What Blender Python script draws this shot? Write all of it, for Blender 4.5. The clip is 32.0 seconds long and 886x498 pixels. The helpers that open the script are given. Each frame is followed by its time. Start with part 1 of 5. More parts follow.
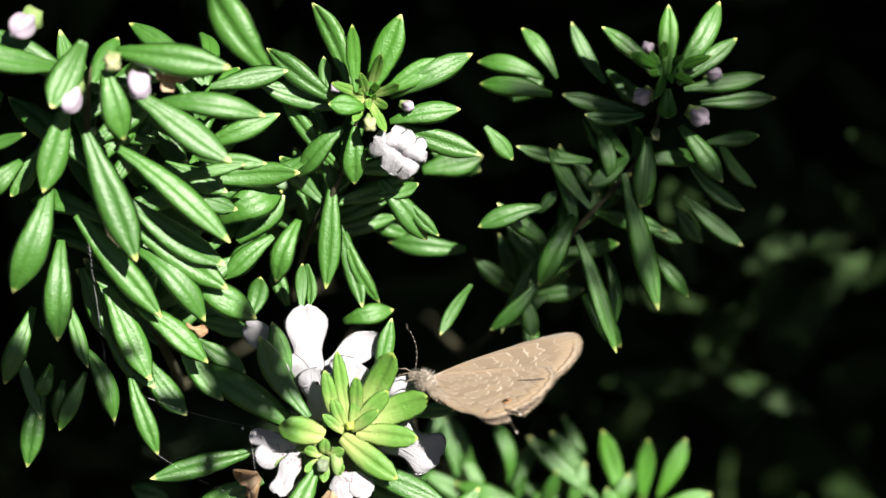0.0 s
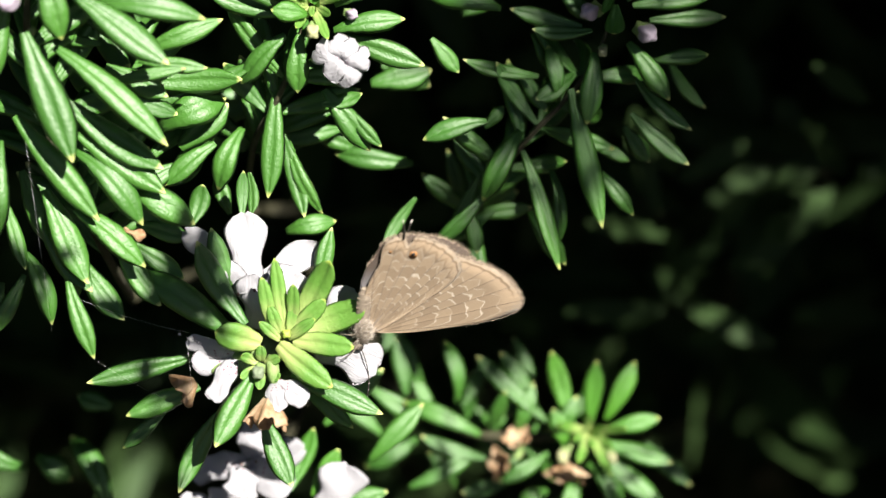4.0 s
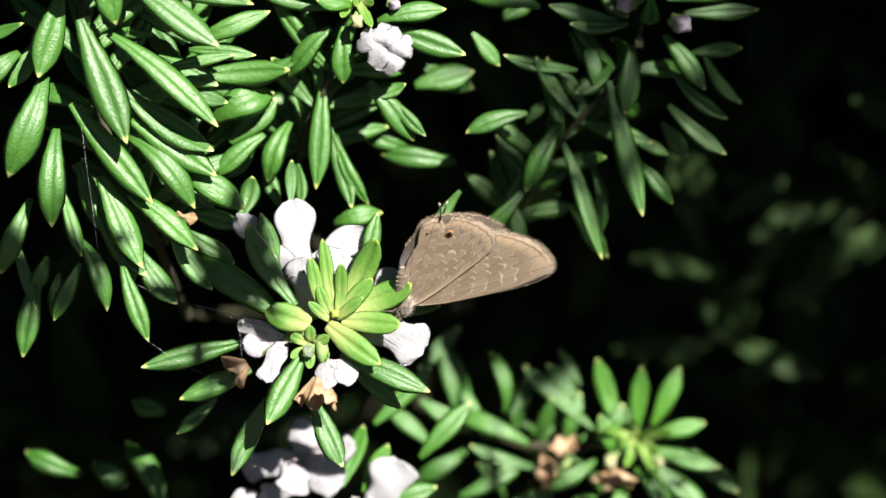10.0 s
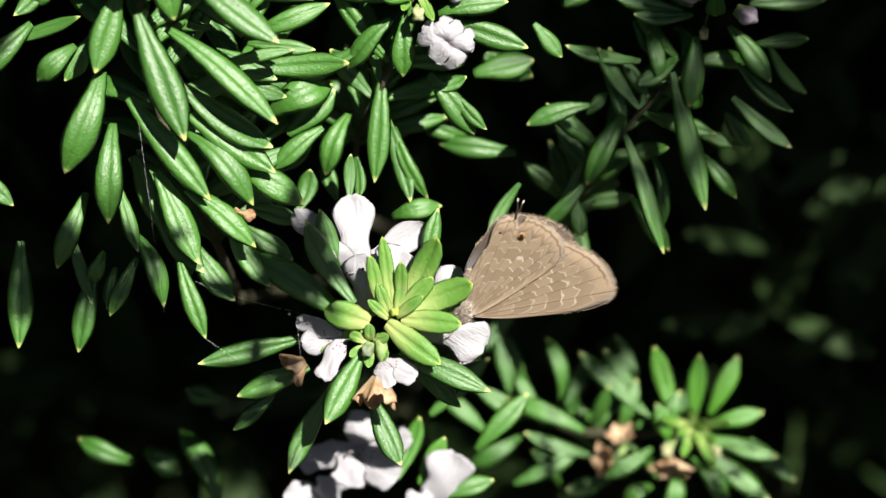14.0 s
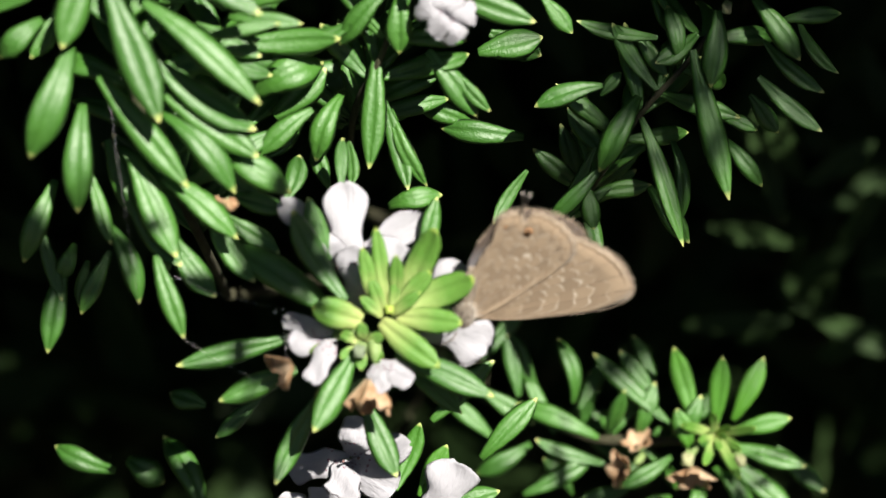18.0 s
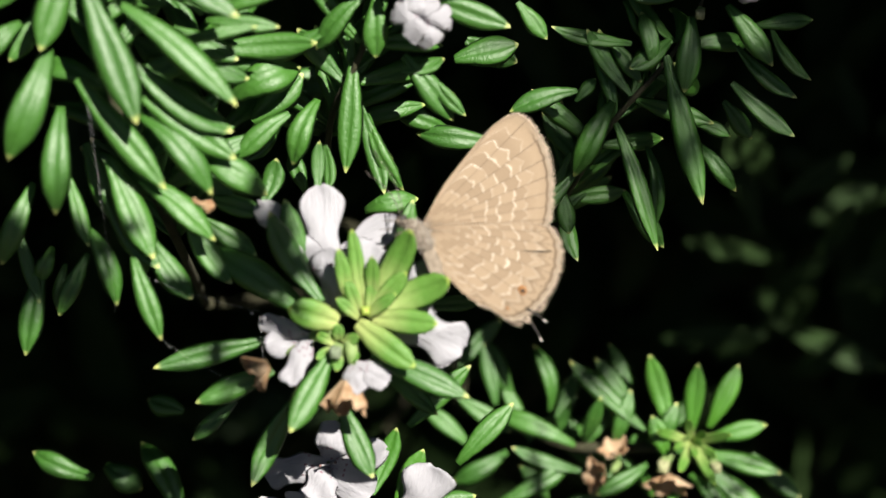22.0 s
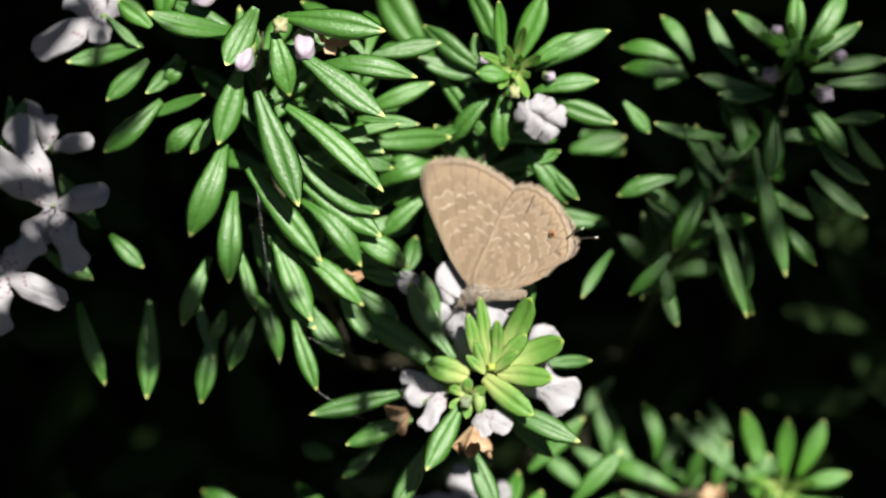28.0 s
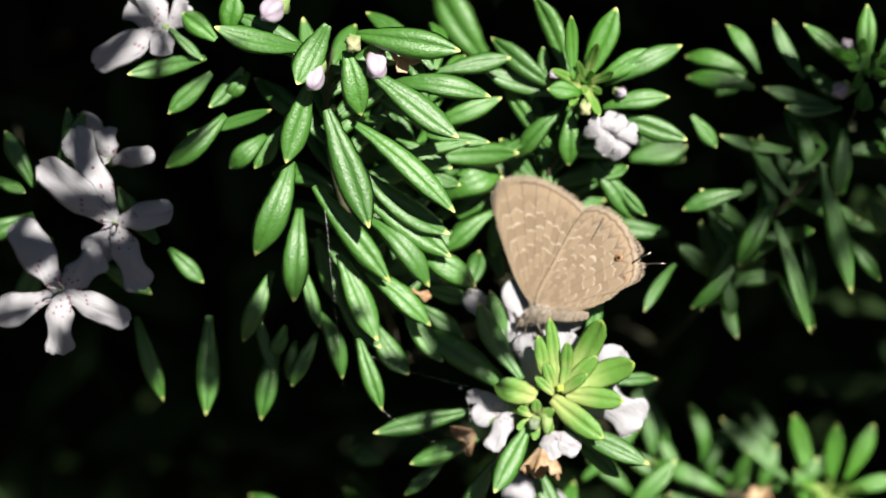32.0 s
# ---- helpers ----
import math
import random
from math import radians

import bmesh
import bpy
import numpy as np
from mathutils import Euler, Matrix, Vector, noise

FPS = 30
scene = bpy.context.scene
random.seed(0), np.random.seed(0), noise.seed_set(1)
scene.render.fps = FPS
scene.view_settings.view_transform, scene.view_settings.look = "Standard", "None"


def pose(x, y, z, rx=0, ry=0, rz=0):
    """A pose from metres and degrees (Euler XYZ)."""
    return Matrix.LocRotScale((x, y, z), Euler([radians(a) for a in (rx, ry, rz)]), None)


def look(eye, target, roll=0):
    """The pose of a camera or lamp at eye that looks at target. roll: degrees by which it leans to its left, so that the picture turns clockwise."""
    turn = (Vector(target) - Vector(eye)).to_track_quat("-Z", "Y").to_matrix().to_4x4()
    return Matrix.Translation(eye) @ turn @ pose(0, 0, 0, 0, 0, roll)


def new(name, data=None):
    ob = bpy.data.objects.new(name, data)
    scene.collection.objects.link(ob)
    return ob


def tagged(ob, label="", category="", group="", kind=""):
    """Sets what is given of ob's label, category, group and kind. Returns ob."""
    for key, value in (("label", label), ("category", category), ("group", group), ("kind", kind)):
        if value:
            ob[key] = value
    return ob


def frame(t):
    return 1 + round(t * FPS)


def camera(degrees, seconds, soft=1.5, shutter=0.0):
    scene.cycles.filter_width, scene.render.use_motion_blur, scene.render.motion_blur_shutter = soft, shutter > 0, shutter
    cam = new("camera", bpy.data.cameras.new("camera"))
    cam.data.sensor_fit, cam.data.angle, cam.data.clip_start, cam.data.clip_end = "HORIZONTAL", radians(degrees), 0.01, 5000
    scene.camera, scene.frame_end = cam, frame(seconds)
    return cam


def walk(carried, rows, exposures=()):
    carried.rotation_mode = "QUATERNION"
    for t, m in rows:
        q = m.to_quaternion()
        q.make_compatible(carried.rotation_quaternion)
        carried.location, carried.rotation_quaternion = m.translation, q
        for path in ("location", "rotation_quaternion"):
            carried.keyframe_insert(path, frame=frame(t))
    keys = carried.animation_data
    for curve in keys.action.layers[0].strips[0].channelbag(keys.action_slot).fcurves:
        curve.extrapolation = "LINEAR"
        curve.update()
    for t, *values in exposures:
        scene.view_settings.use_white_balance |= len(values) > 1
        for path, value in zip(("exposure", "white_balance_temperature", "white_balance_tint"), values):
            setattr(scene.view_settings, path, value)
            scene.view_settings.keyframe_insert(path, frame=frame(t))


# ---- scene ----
MM = 0.001
LIFT = Vector((0.12, -0.60, 0.78))
OUT = Vector((0, -0.82, 0.57))

# camera and its path
cam = camera(24.0, 32.0, soft=1.5)
cam.data.dof.use_dof = True
cam.data.dof.focus_distance = 0.174
cam.data.dof.aperture_fstop = 23.0
cam.data.dof.aperture_blades = 0
walk(cam, [
    (0, look((0.00653, -0.12537, 0.71889), (0.00971, 0.00857, 0.61424), 0.55)),
    (0.5, look((0.00819, -0.12544, 0.71726), (0.01175, 0.00687, 0.61057), 0.97)),
    (1, look((0.00872, -0.12562, 0.71674), (0.01227, 0.00641, 0.60970), 1.37)),
    (1.5, look((0.01007, -0.12543, 0.71682), (0.01324, 0.00596, 0.60900), 1.46)),
    (2, look((0.00940, -0.12473, 0.71654), (0.01382, 0.00637, 0.60840), 1.78)),
    (2.5, look((0.00939, -0.12477, 0.71754), (0.01392, 0.00580, 0.60876), 1.83)),
    (3, look((0.01102, -0.12603, 0.71606), (0.01360, 0.00538, 0.60824), 1.88)),
    (3.5, look((0.01169, -0.12592, 0.71657), (0.01475, 0.00484, 0.60798), 2.01)),
    (5.5, look((0.01368, -0.13778, 0.70846), (0.01397, 0.00026, 0.60923), -0.15)),
    (6, look((0.01404, -0.13930, 0.70612), (0.01550, -0.00023, 0.60836), 0.03)),
    (6.5, look((0.01482, -0.13927, 0.70593), (0.01672, -0.00066, 0.60751), 0.19)),
    (7, look((0.01364, -0.13895, 0.70585), (0.01539, -0.00017, 0.60768), 0.27)),
    (7.5, look((0.01319, -0.13848, 0.70637), (0.01460, 0.00015, 0.60798), 0.21)),
    (8, look((0.01264, -0.13845, 0.70692), (0.01446, -0.00023, 0.60796), 0.45)),
    (8.5, look((0.01304, -0.13955, 0.70658), (0.01387, -0.00065, 0.60856), 0.18)),
    (9, look((0.01314, -0.14002, 0.70624), (0.01314, -0.00077, 0.60874), -0.00)),
    (9.5, look((0.01277, -0.14029, 0.70600), (0.01228, -0.00089, 0.60870), -0.13)),
    (10, look((0.01299, -0.13957, 0.70694), (0.01114, -0.00037, 0.60937), -0.42)),
    (10.5, look((0.01357, -0.13973, 0.70616), (0.01101, -0.00001, 0.60937), -0.60)),
    (11, look((0.01312, -0.13930, 0.70682), (0.01044, 0.00001, 0.60943), -0.55)),
    (11.5, look((0.01130, -0.13808, 0.70761), (0.00886, 0.00058, 0.60929), -0.41)),
    (12, look((0.01231, -0.13639, 0.70870), (0.00794, 0.00145, 0.60929), -0.86)),
    (12.5, look((0.01082, -0.13570, 0.70855), (0.00609, 0.00148, 0.60825), -0.84)),
    (13, look((0.01117, -0.13514, 0.70915), (0.00611, 0.00119, 0.60771), -0.91)),
    (13.5, look((0.01119, -0.13471, 0.70908), (0.00636, 0.00159, 0.60760), -0.92)),
    (14, look((0.01038, -0.13404, 0.71022), (0.00606, 0.00162, 0.60787), -0.73)),
    (14.5, look((0.01098, -0.13464, 0.71047), (0.00552, 0.00122, 0.60843), -1.03)),
    (16.5, look((0.00997, -0.12889, 0.70789), (0.00500, 0.00597, 0.60451), -0.95)),
    (17, look((0.01095, -0.12324, 0.70264), (0.00585, 0.01178, 0.59947), -1.05)),
    (17.5, look((0.01143, -0.12173, 0.70187), (0.00625, 0.01293, 0.59823), -0.94)),
    (18, look((0.01199, -0.12301, 0.70111), (0.00564, 0.01262, 0.59881), -1.23)),
    (18.5, look((0.01142, -0.12329, 0.70100), (0.00637, 0.01221, 0.59847), -0.85)),
    (19, look((0.01170, -0.12382, 0.70084), (0.00679, 0.01241, 0.59927), -0.84)),
    (19.5, look((0.01009, -0.12278, 0.70126), (0.00598, 0.01306, 0.59913), -0.57)),
    (20, look((0.01019, -0.12332, 0.70105), (0.00571, 0.01275, 0.59923), -0.70)),
    (20.5, look((0.01110, -0.12473, 0.69979), (0.00697, 0.01192, 0.59874), -0.69)),
    (21, look((0.01137, -0.12503, 0.69941), (0.00703, 0.01207, 0.59898), -0.69)),
    (21.5, look((0.01145, -0.12471, 0.70041), (0.00739, 0.01198, 0.59941), -0.66)),
    (22, look((0.01265, -0.12552, 0.69970), (0.00763, 0.01190, 0.59975), -0.89)),
    (22.5, look((0.01197, -0.12506, 0.70032), (0.00751, 0.01219, 0.60011), -0.72)),
    (23, look((0.01173, -0.12389, 0.70071), (0.00688, 0.01320, 0.60030), -0.82)),
    (23.5, look((0.01166, -0.12432, 0.70021), (0.00620, 0.01338, 0.60068), -0.95)),
    (24, look((0.01355, -0.12474, 0.69948), (0.00712, 0.01352, 0.60077), -1.26)),
    (24.5, look((0.01364, -0.12925, 0.70334), (0.00689, 0.00901, 0.60466), -1.36)),
    (25, look((0.01351, -0.13622, 0.70887), (0.00578, 0.00185, 0.60999), -1.43)),
    (25.5, look((0.01252, -0.14482, 0.71217), (0.00377, -0.00549, 0.61517), -1.60)),
    (27.5, look((0.01495, -0.14943, 0.71280), (-0.00032, -0.00840, 0.61912), -3.02)),
    (28, look((0.01514, -0.14753, 0.71465), (-0.00084, -0.00722, 0.62000), -3.16)),
    (28.5, look((0.01273, -0.14611, 0.71576), (-0.00285, -0.00611, 0.62059), -3.05)),
    (29, look((0.01149, -0.14236, 0.71803), (-0.00373, -0.00436, 0.61993), -3.03)),
    (29.5, look((0.00899, -0.13764, 0.72065), (-0.00435, -0.00200, 0.61904), -2.64)),
    (30, look((0.00189, -0.13542, 0.72299), (-0.01030, -0.00142, 0.61909), -1.99)),
    (30.5, look((0.00171, -0.13912, 0.72210), (-0.00915, -0.00421, 0.61923), -1.74)),
    (31, look((0.00471, -0.14218, 0.72048), (-0.00725, -0.00576, 0.61975), -1.80)),
    (31.5, look((0.00410, -0.14141, 0.72134), (-0.00742, -0.00496, 0.62059), -1.68)),
    (32, look((0.00338, -0.13996, 0.72188), (-0.00762, -0.00392, 0.62053), -1.70)),
], exposures=[(0, 1.56), (1, 1.5), (2, 1.62), (7, 1.64), (10, 1.58), (12, 1.46), (14, 1.36), (17, 1.30), (20, 1.28), (23, 1.10), (25, 1.10), (28, 1.18), (30, 1.30), (32, 1.32)])

# daylight: high sun over the camera's shoulder, open sky
SUN = Vector((0.35, -0.44, 0.79)).normalized()
world = bpy.data.worlds.new("sky")
scene.world = world
world.use_nodes = True
wn = world.node_tree.nodes
sky = wn.new("ShaderNodeTexSky")
sky.sky_type = "NISHITA"
sky.sun_disc = False
sky.sun_elevation = math.asin(SUN.z)
sky.sun_rotation = math.atan2(SUN.x, SUN.y)
wn["Background"].inputs["Strength"].default_value = 0.012
world.node_tree.links.new(sky.outputs[0], wn["Background"].inputs["Color"])
lamp = bpy.data.lights.new("sun", "SUN")
lamp.energy, lamp.angle, lamp.color = 5.0, radians(0.53), (1.0, 0.95, 0.86)
sun = new("sun", lamp)
sun.matrix_world = look(SUN * 10, (0, 0, 0))


# ---- materials ----
class Mat:
    """A node material under construction."""

    def __init__(self, name):
        self.m = bpy.data.materials.new(name)
        self.m.use_nodes = True
        self.t = self.m.node_tree
        self.b = self.t.nodes["Principled BSDF"]

    def n(self, kind, **sets):
        node = self.t.nodes.new("ShaderNode" + kind)
        for key, value in sets.items():
            if key == "operation":
                node.operation = value
            elif key == "blend":
                node.data_type = "RGBA"
                node.blend_type = value
            else:
                node.inputs[key].default_value = value
        return node

    def link(self, a, b):
        self.t.links.new(a, b)

    def math(self, op, a, b=None, clamp=False):
        node = self.t.nodes.new("ShaderNodeMath")
        node.operation = op
        node.use_clamp = clamp
        for i, v in enumerate((a, b)):
            if v is None:
                continue
            if isinstance(v, (int, float)):
                node.inputs[i].default_value = v
            else:
                self.link(v, node.inputs[i])
        return node.outputs[0]

    def mix(self, fac, a, b, blend="MIX"):
        node = self.t.nodes.new("ShaderNodeMix")
        node.data_type, node.blend_type = "RGBA", blend
        for sock, v in ((node.inputs[0], fac), (node.inputs[6], a), (node.inputs[7], b)):
            if isinstance(v, (int, float)):
                sock.default_value = v
            elif isinstance(v, tuple):
                sock.default_value = (*v, 1.0)
            else:
                self.link(v, sock)
        return node.outputs[2]

    def ramp(self, fac, stops):
        node = self.t.nodes.new("ShaderNodeValToRGB")
        e = node.color_ramp.elements
        while len(e) < len(stops):
            e.new(0.5)
        for el, (p, c) in zip(e, stops):
            el.position, el.color = p, (*c, 1.0)
        self.link(fac, node.inputs[0])
        return node.outputs[0]

    def noise(self, vec, scale, detail=3.0, rough=0.6):
        node = self.n("TexNoise", Scale=scale, Detail=detail, Roughness=rough)
        self.link(vec, node.inputs["Vector"])
        return node.outputs[0]

    def coords(self, which="Object", scale=None):
        out = self.n("TexCoord").outputs[which]
        if scale:
            mp = self.n("Mapping", Scale=scale)
            self.link(out, mp.inputs["Vector"])
            out = mp.outputs[0]
        return out

    def bump(self, height, dist, strength=1.0):
        node = self.n("Bump", Distance=dist, Strength=strength)
        self.link(height, node.inputs["Height"])
        self.link(node.outputs[0], self.b.inputs["Normal"])
        return node

    def set(self, **kw):
        for key, value in kw.items():
            self.b.inputs[key.replace("_", " ")].default_value = value
        return self

    def glow_through(self, colour, share):
        """Lets light shine through thin tissue."""
        tr = self.n("BsdfTranslucent")
        if isinstance(colour, tuple):
            tr.inputs["Color"].default_value = (*colour, 1)
        else:
            self.link(colour, tr.inputs["Color"])
        mx = self.n("MixShader")
        mx.inputs[0].default_value = share
        self.link(self.b.outputs[0], mx.inputs[1])
        self.link(tr.outputs[0], mx.inputs[2])
        self.link(mx.outputs[0], self.t.nodes["Material Output"].inputs["Surface"])


def leaf_material(name, dark, light, tip, share, heart=None, gloss=0.45):
    k = Mat(name)
    uv = k.coords("Generated")
    sep = k.n("SeparateXYZ")
    k.link(uv, sep.inputs[0])
    rnd = k.n("ObjectInfo").outputs["Random"]
    blotch = k.noise(k.coords("Object", (3, 5, 3)), 1.2, 5)
    col = k.mix(k.math("ADD", k.math("MULTIPLY", rnd, 0.55), k.math("MULTIPLY", blotch, 0.45)), dark, light)
    # paler along the midrib, yellower at the tip and along the margin
    off = k.math("ABSOLUTE", k.math("SUBTRACT", sep.outputs[0], 0.5))
    rib = k.math("SUBTRACT", 1.0, k.math("MULTIPLY", off, 22.0), True)
    col = k.mix(k.math("MULTIPLY", rib, 0.22), col, light)
    endy = k.math("MULTIPLY", k.math("SUBTRACT", sep.outputs[1], 0.935), 22.0, True)
    col = k.mix(k.math("MULTIPLY", endy, 0.85), col, tip)
    edge = k.math("MULTIPLY", k.math("SUBTRACT", off, 0.455), 18.0, True)
    col = k.mix(k.math("MULTIPLY", edge, 0.30), col, tip)
    if heart:
        k_root = k.math("SUBTRACT", 1.0, k.math("MULTIPLY", sep.outputs[1], 1.6), True)
        col = k.mix(k.math("MULTIPLY", k_root, 0.9), col, heart)
    # scattered pinprick scales
    pin = k.n("TexVoronoi", Scale=1.0, Randomness=1.0)
    k.link(k.coords("Object", (16, 50, 16)), pin.inputs["Vector"])
    speck = k.math("LESS_THAN", pin.outputs["Distance"], 0.17)
    col = k.mix(k.math("MULTIPLY", speck, 0.22), col, light)
    k.link(col, k.b.inputs["Base Color"])
    k.set(Specular_IOR_Level=0.95)
    grain = k.noise(k.coords("Object", (14, 40, 14)), 1.0, 1, 0.5)
    swell = k.noise(k.coords("Object", (3.5, 6, 3.5)), 1.0, 2, 0.5)
    k.link(k.math("ADD", gloss + 0.02, k.math("MULTIPLY", grain, 0.16)), k.b.inputs["Roughness"])
    k.bump(k.math("ADD", grain, k.math("MULTIPLY", swell, 2.2)), 0.00005)
    k.glow_through(col, share)
    return k.m


LEAF = leaf_material("leaf_upper", (0.020, 0.090, 0.005), (0.048, 0.165, 0.012), (0.58, 0.62, 0.20), 0.08)
YOUNG = leaf_material("leaf_young", (0.110, 0.28, 0.030), (0.185, 0.39, 0.060), (0.50, 0.62, 0.12), 0.40, (0.62, 0.68, 0.26), 0.50)
FRESH = leaf_material("leaf_fresh", (0.030, 0.145, 0.004), (0.066, 0.220, 0.010), (0.55, 0.62, 0.18), 0.2, None, 0.47)


def plain(name, a, b, scale, rough=0.6, bump=0.0, share=0.0, detail=4.0, spec=0.4):
    k = Mat(name)
    v = k.coords("Object")
    fac = k.noise(v, scale, detail)
    col = k.ramp(fac, [(0.3, a), (0.7, b)])
    k.link(col, k.b.inputs["Base Color"])
    k.set(Roughness=rough, Specular_IOR_Level=spec)
    if bump:
        k.bump(k.noise(v, scale * 4, 4), bump, 0.8)
    if share:
        k.glow_through(col, share)
    return k.m


UNDER = plain("leaf_underside", (0.26, 0.36, 0.22), (0.38, 0.46, 0.33), 6, 0.8, 0.0, 0.12)
BUD_GREY = plain("bud_grey", (0.13, 0.17, 0.10), (0.22, 0.26, 0.18), 900, 0.7, 0.0001, 0.1)
STEM = plain("stem_bark", (0.030, 0.030, 0.014), (0.07, 0.065, 0.035), 900, 0.8, 0.0002)
CALYX = plain("calyx_green", (0.13, 0.22, 0.06), (0.26, 0.34, 0.13), 800, 0.6, 0.0001, 0.1)
HEART = plain("heart_yellow", (0.36, 0.50, 0.07), (0.54, 0.62, 0.16), 800, 0.5, 0.00005, 0.35)
CREAM = plain("bud_cream", (0.30, 0.32, 0.15), (0.46, 0.45, 0.28), 900, 0.5, 0.00005, 0.2)
LILAC = plain("bud_lilac", (0.34, 0.28, 0.36), (0.52, 0.45, 0.54), 500, 0.5, 0.00005, 0.25)
DRY = plain("dried_petal", (0.17, 0.065, 0.022), (0.52, 0.36, 0.21), 2.2, 0.8, 0.0002, 0.1)
WITHERED = plain("withered_corolla", (0.36, 0.19, 0.085), (0.70, 0.54, 0.37), 600, 0.7, 0.0001, 0.4)
PALE_SPECK = plain("white_speck", (0.7, 0.7, 0.68), (0.82, 0.82, 0.8), 900, 0.6)
ANTHER = plain("anther", (0.10, 0.05, 0.06), (0.2, 0.12, 0.1), 1500, 0.7)
# leaf green darkened to stand in for the shade inside the shrub
SHADED_LEAF = plain("leaf_shaded", (0.016, 0.038, 0.010), (0.040, 0.072, 0.022), 90, 0.6, 0.0, 0.05, spec=0.2)
SOIL = plain("soil", (0.018, 0.012, 0.008), (0.06, 0.042, 0.028), 40, 0.95, 0.004, detail=9)


def petal_material(name, spots):
    k = Mat(name)
    sep = k.n("SeparateXYZ")
    k.link(k.coords("Generated"), sep.inputs[0])
    col = k.mix(k.noise(k.coords("Object"), 3.0), (0.37, 0.365, 0.395), (0.48, 0.475, 0.50))
    vein = k.n("TexWave", Scale=5.0, Distortion=1.5)
    k.link(k.coords("Object"), vein.inputs["Vector"])
    col = k.mix(k.math("MULTIPLY", vein.outputs["Fac"], 0.16), col, (0.38, 0.34, 0.43))
    if spots:
        vor = k.n("TexVoronoi", Scale=7.0, Randomness=0.9)
        k.link(k.coords("Object", (1.0, 1.4, 1.0)), vor.inputs["Vector"])
        dot = k.math("LESS_THAN", vor.outputs["Distance"], 0.27)
        near = k.math("LESS_THAN", k.math("ABSOLUTE", k.math("SUBTRACT", sep.outputs[1], 0.26)), 0.17)
        col = k.mix(k.math("MULTIPLY", k.math("MULTIPLY", dot, near), 0.85), col, (0.24, 0.11, 0.15))
    k.link(col, k.b.inputs["Base Color"])
    k.set(Roughness=0.55, Specular_IOR_Level=0.3, Sheen_Weight=0.1)
    k.bump(k.noise(k.coords("Object", (12, 4, 4)), 1.2, 4), 0.00022, 0.8)
    k.glow_through(col, 0.28)
    return k.m


PETAL = petal_material("petal_white", False)
SPOTTED = petal_material("petal_spotted", True)


# ---- mesh helpers ----
def mesh_of(name, bm, *mats):
    me = bpy.data.meshes.new(name)
    bmesh.ops.recalc_face_normals(bm, faces=bm.faces)
    bm.to_mesh(me)
    bm.free()
    for p in me.polygons:
        p.use_smooth = True
    for m in mats:
        me.materials.append(m)
    return me


def part(name, bm, material, parent, label=""):
    me = bm if isinstance(bm, bpy.types.Mesh) else mesh_of(name, bm, material)
    ob = new(name, me)
    ob.parent = parent
    return tagged(ob, label)


EYE = Vector((10.8, -133.5, 707.5))


def thing(name, at, label, category, group="", kind="", size=1.0):
    ob = new(name)
    ob.empty_display_size = 0.002
    ob.location = Vector(at) * MM
    ob.scale = (size, size, size)
    return tagged(ob, label, category, group, kind)


def table(stops, u):
    """Smoothly reads a profile given as (place, value) pairs."""
    for (a, va), (b, vb) in zip(stops, stops[1:]):
        if u <= b:
            s = (u - a) / (b - a)
            return va + (vb - va) * s * s * (3 - 2 * s)
    return stops[-1][1]


BLADE = [(0, 0.30), (0.15, 0.52), (0.33, 0.80), (0.48, 0.96), (0.60, 1.0), (0.72, 0.94), (0.82, 0.75), (0.90, 0.50), (0.96, 0.27), (1, 0.05)]
SPEAR = [(0, 0.50), (0.15, 0.72), (0.4, 0.96), (0.6, 1.0), (0.8, 0.86), (0.91, 0.60), (0.965, 0.32), (1, 0.05)]
STRAP = [(0, 0.66), (0.3, 0.84), (0.6, 1.0), (0.8, 0.98), (0.92, 0.78), (0.98, 0.5), (1, 0.24)]
LOBE = [(0, 0.46), (0.2, 0.58), (0.45, 0.82), (0.70, 0.98), (0.82, 1.0), (0.91, 0.86), (0.97, 0.58), (1, 0.26)]


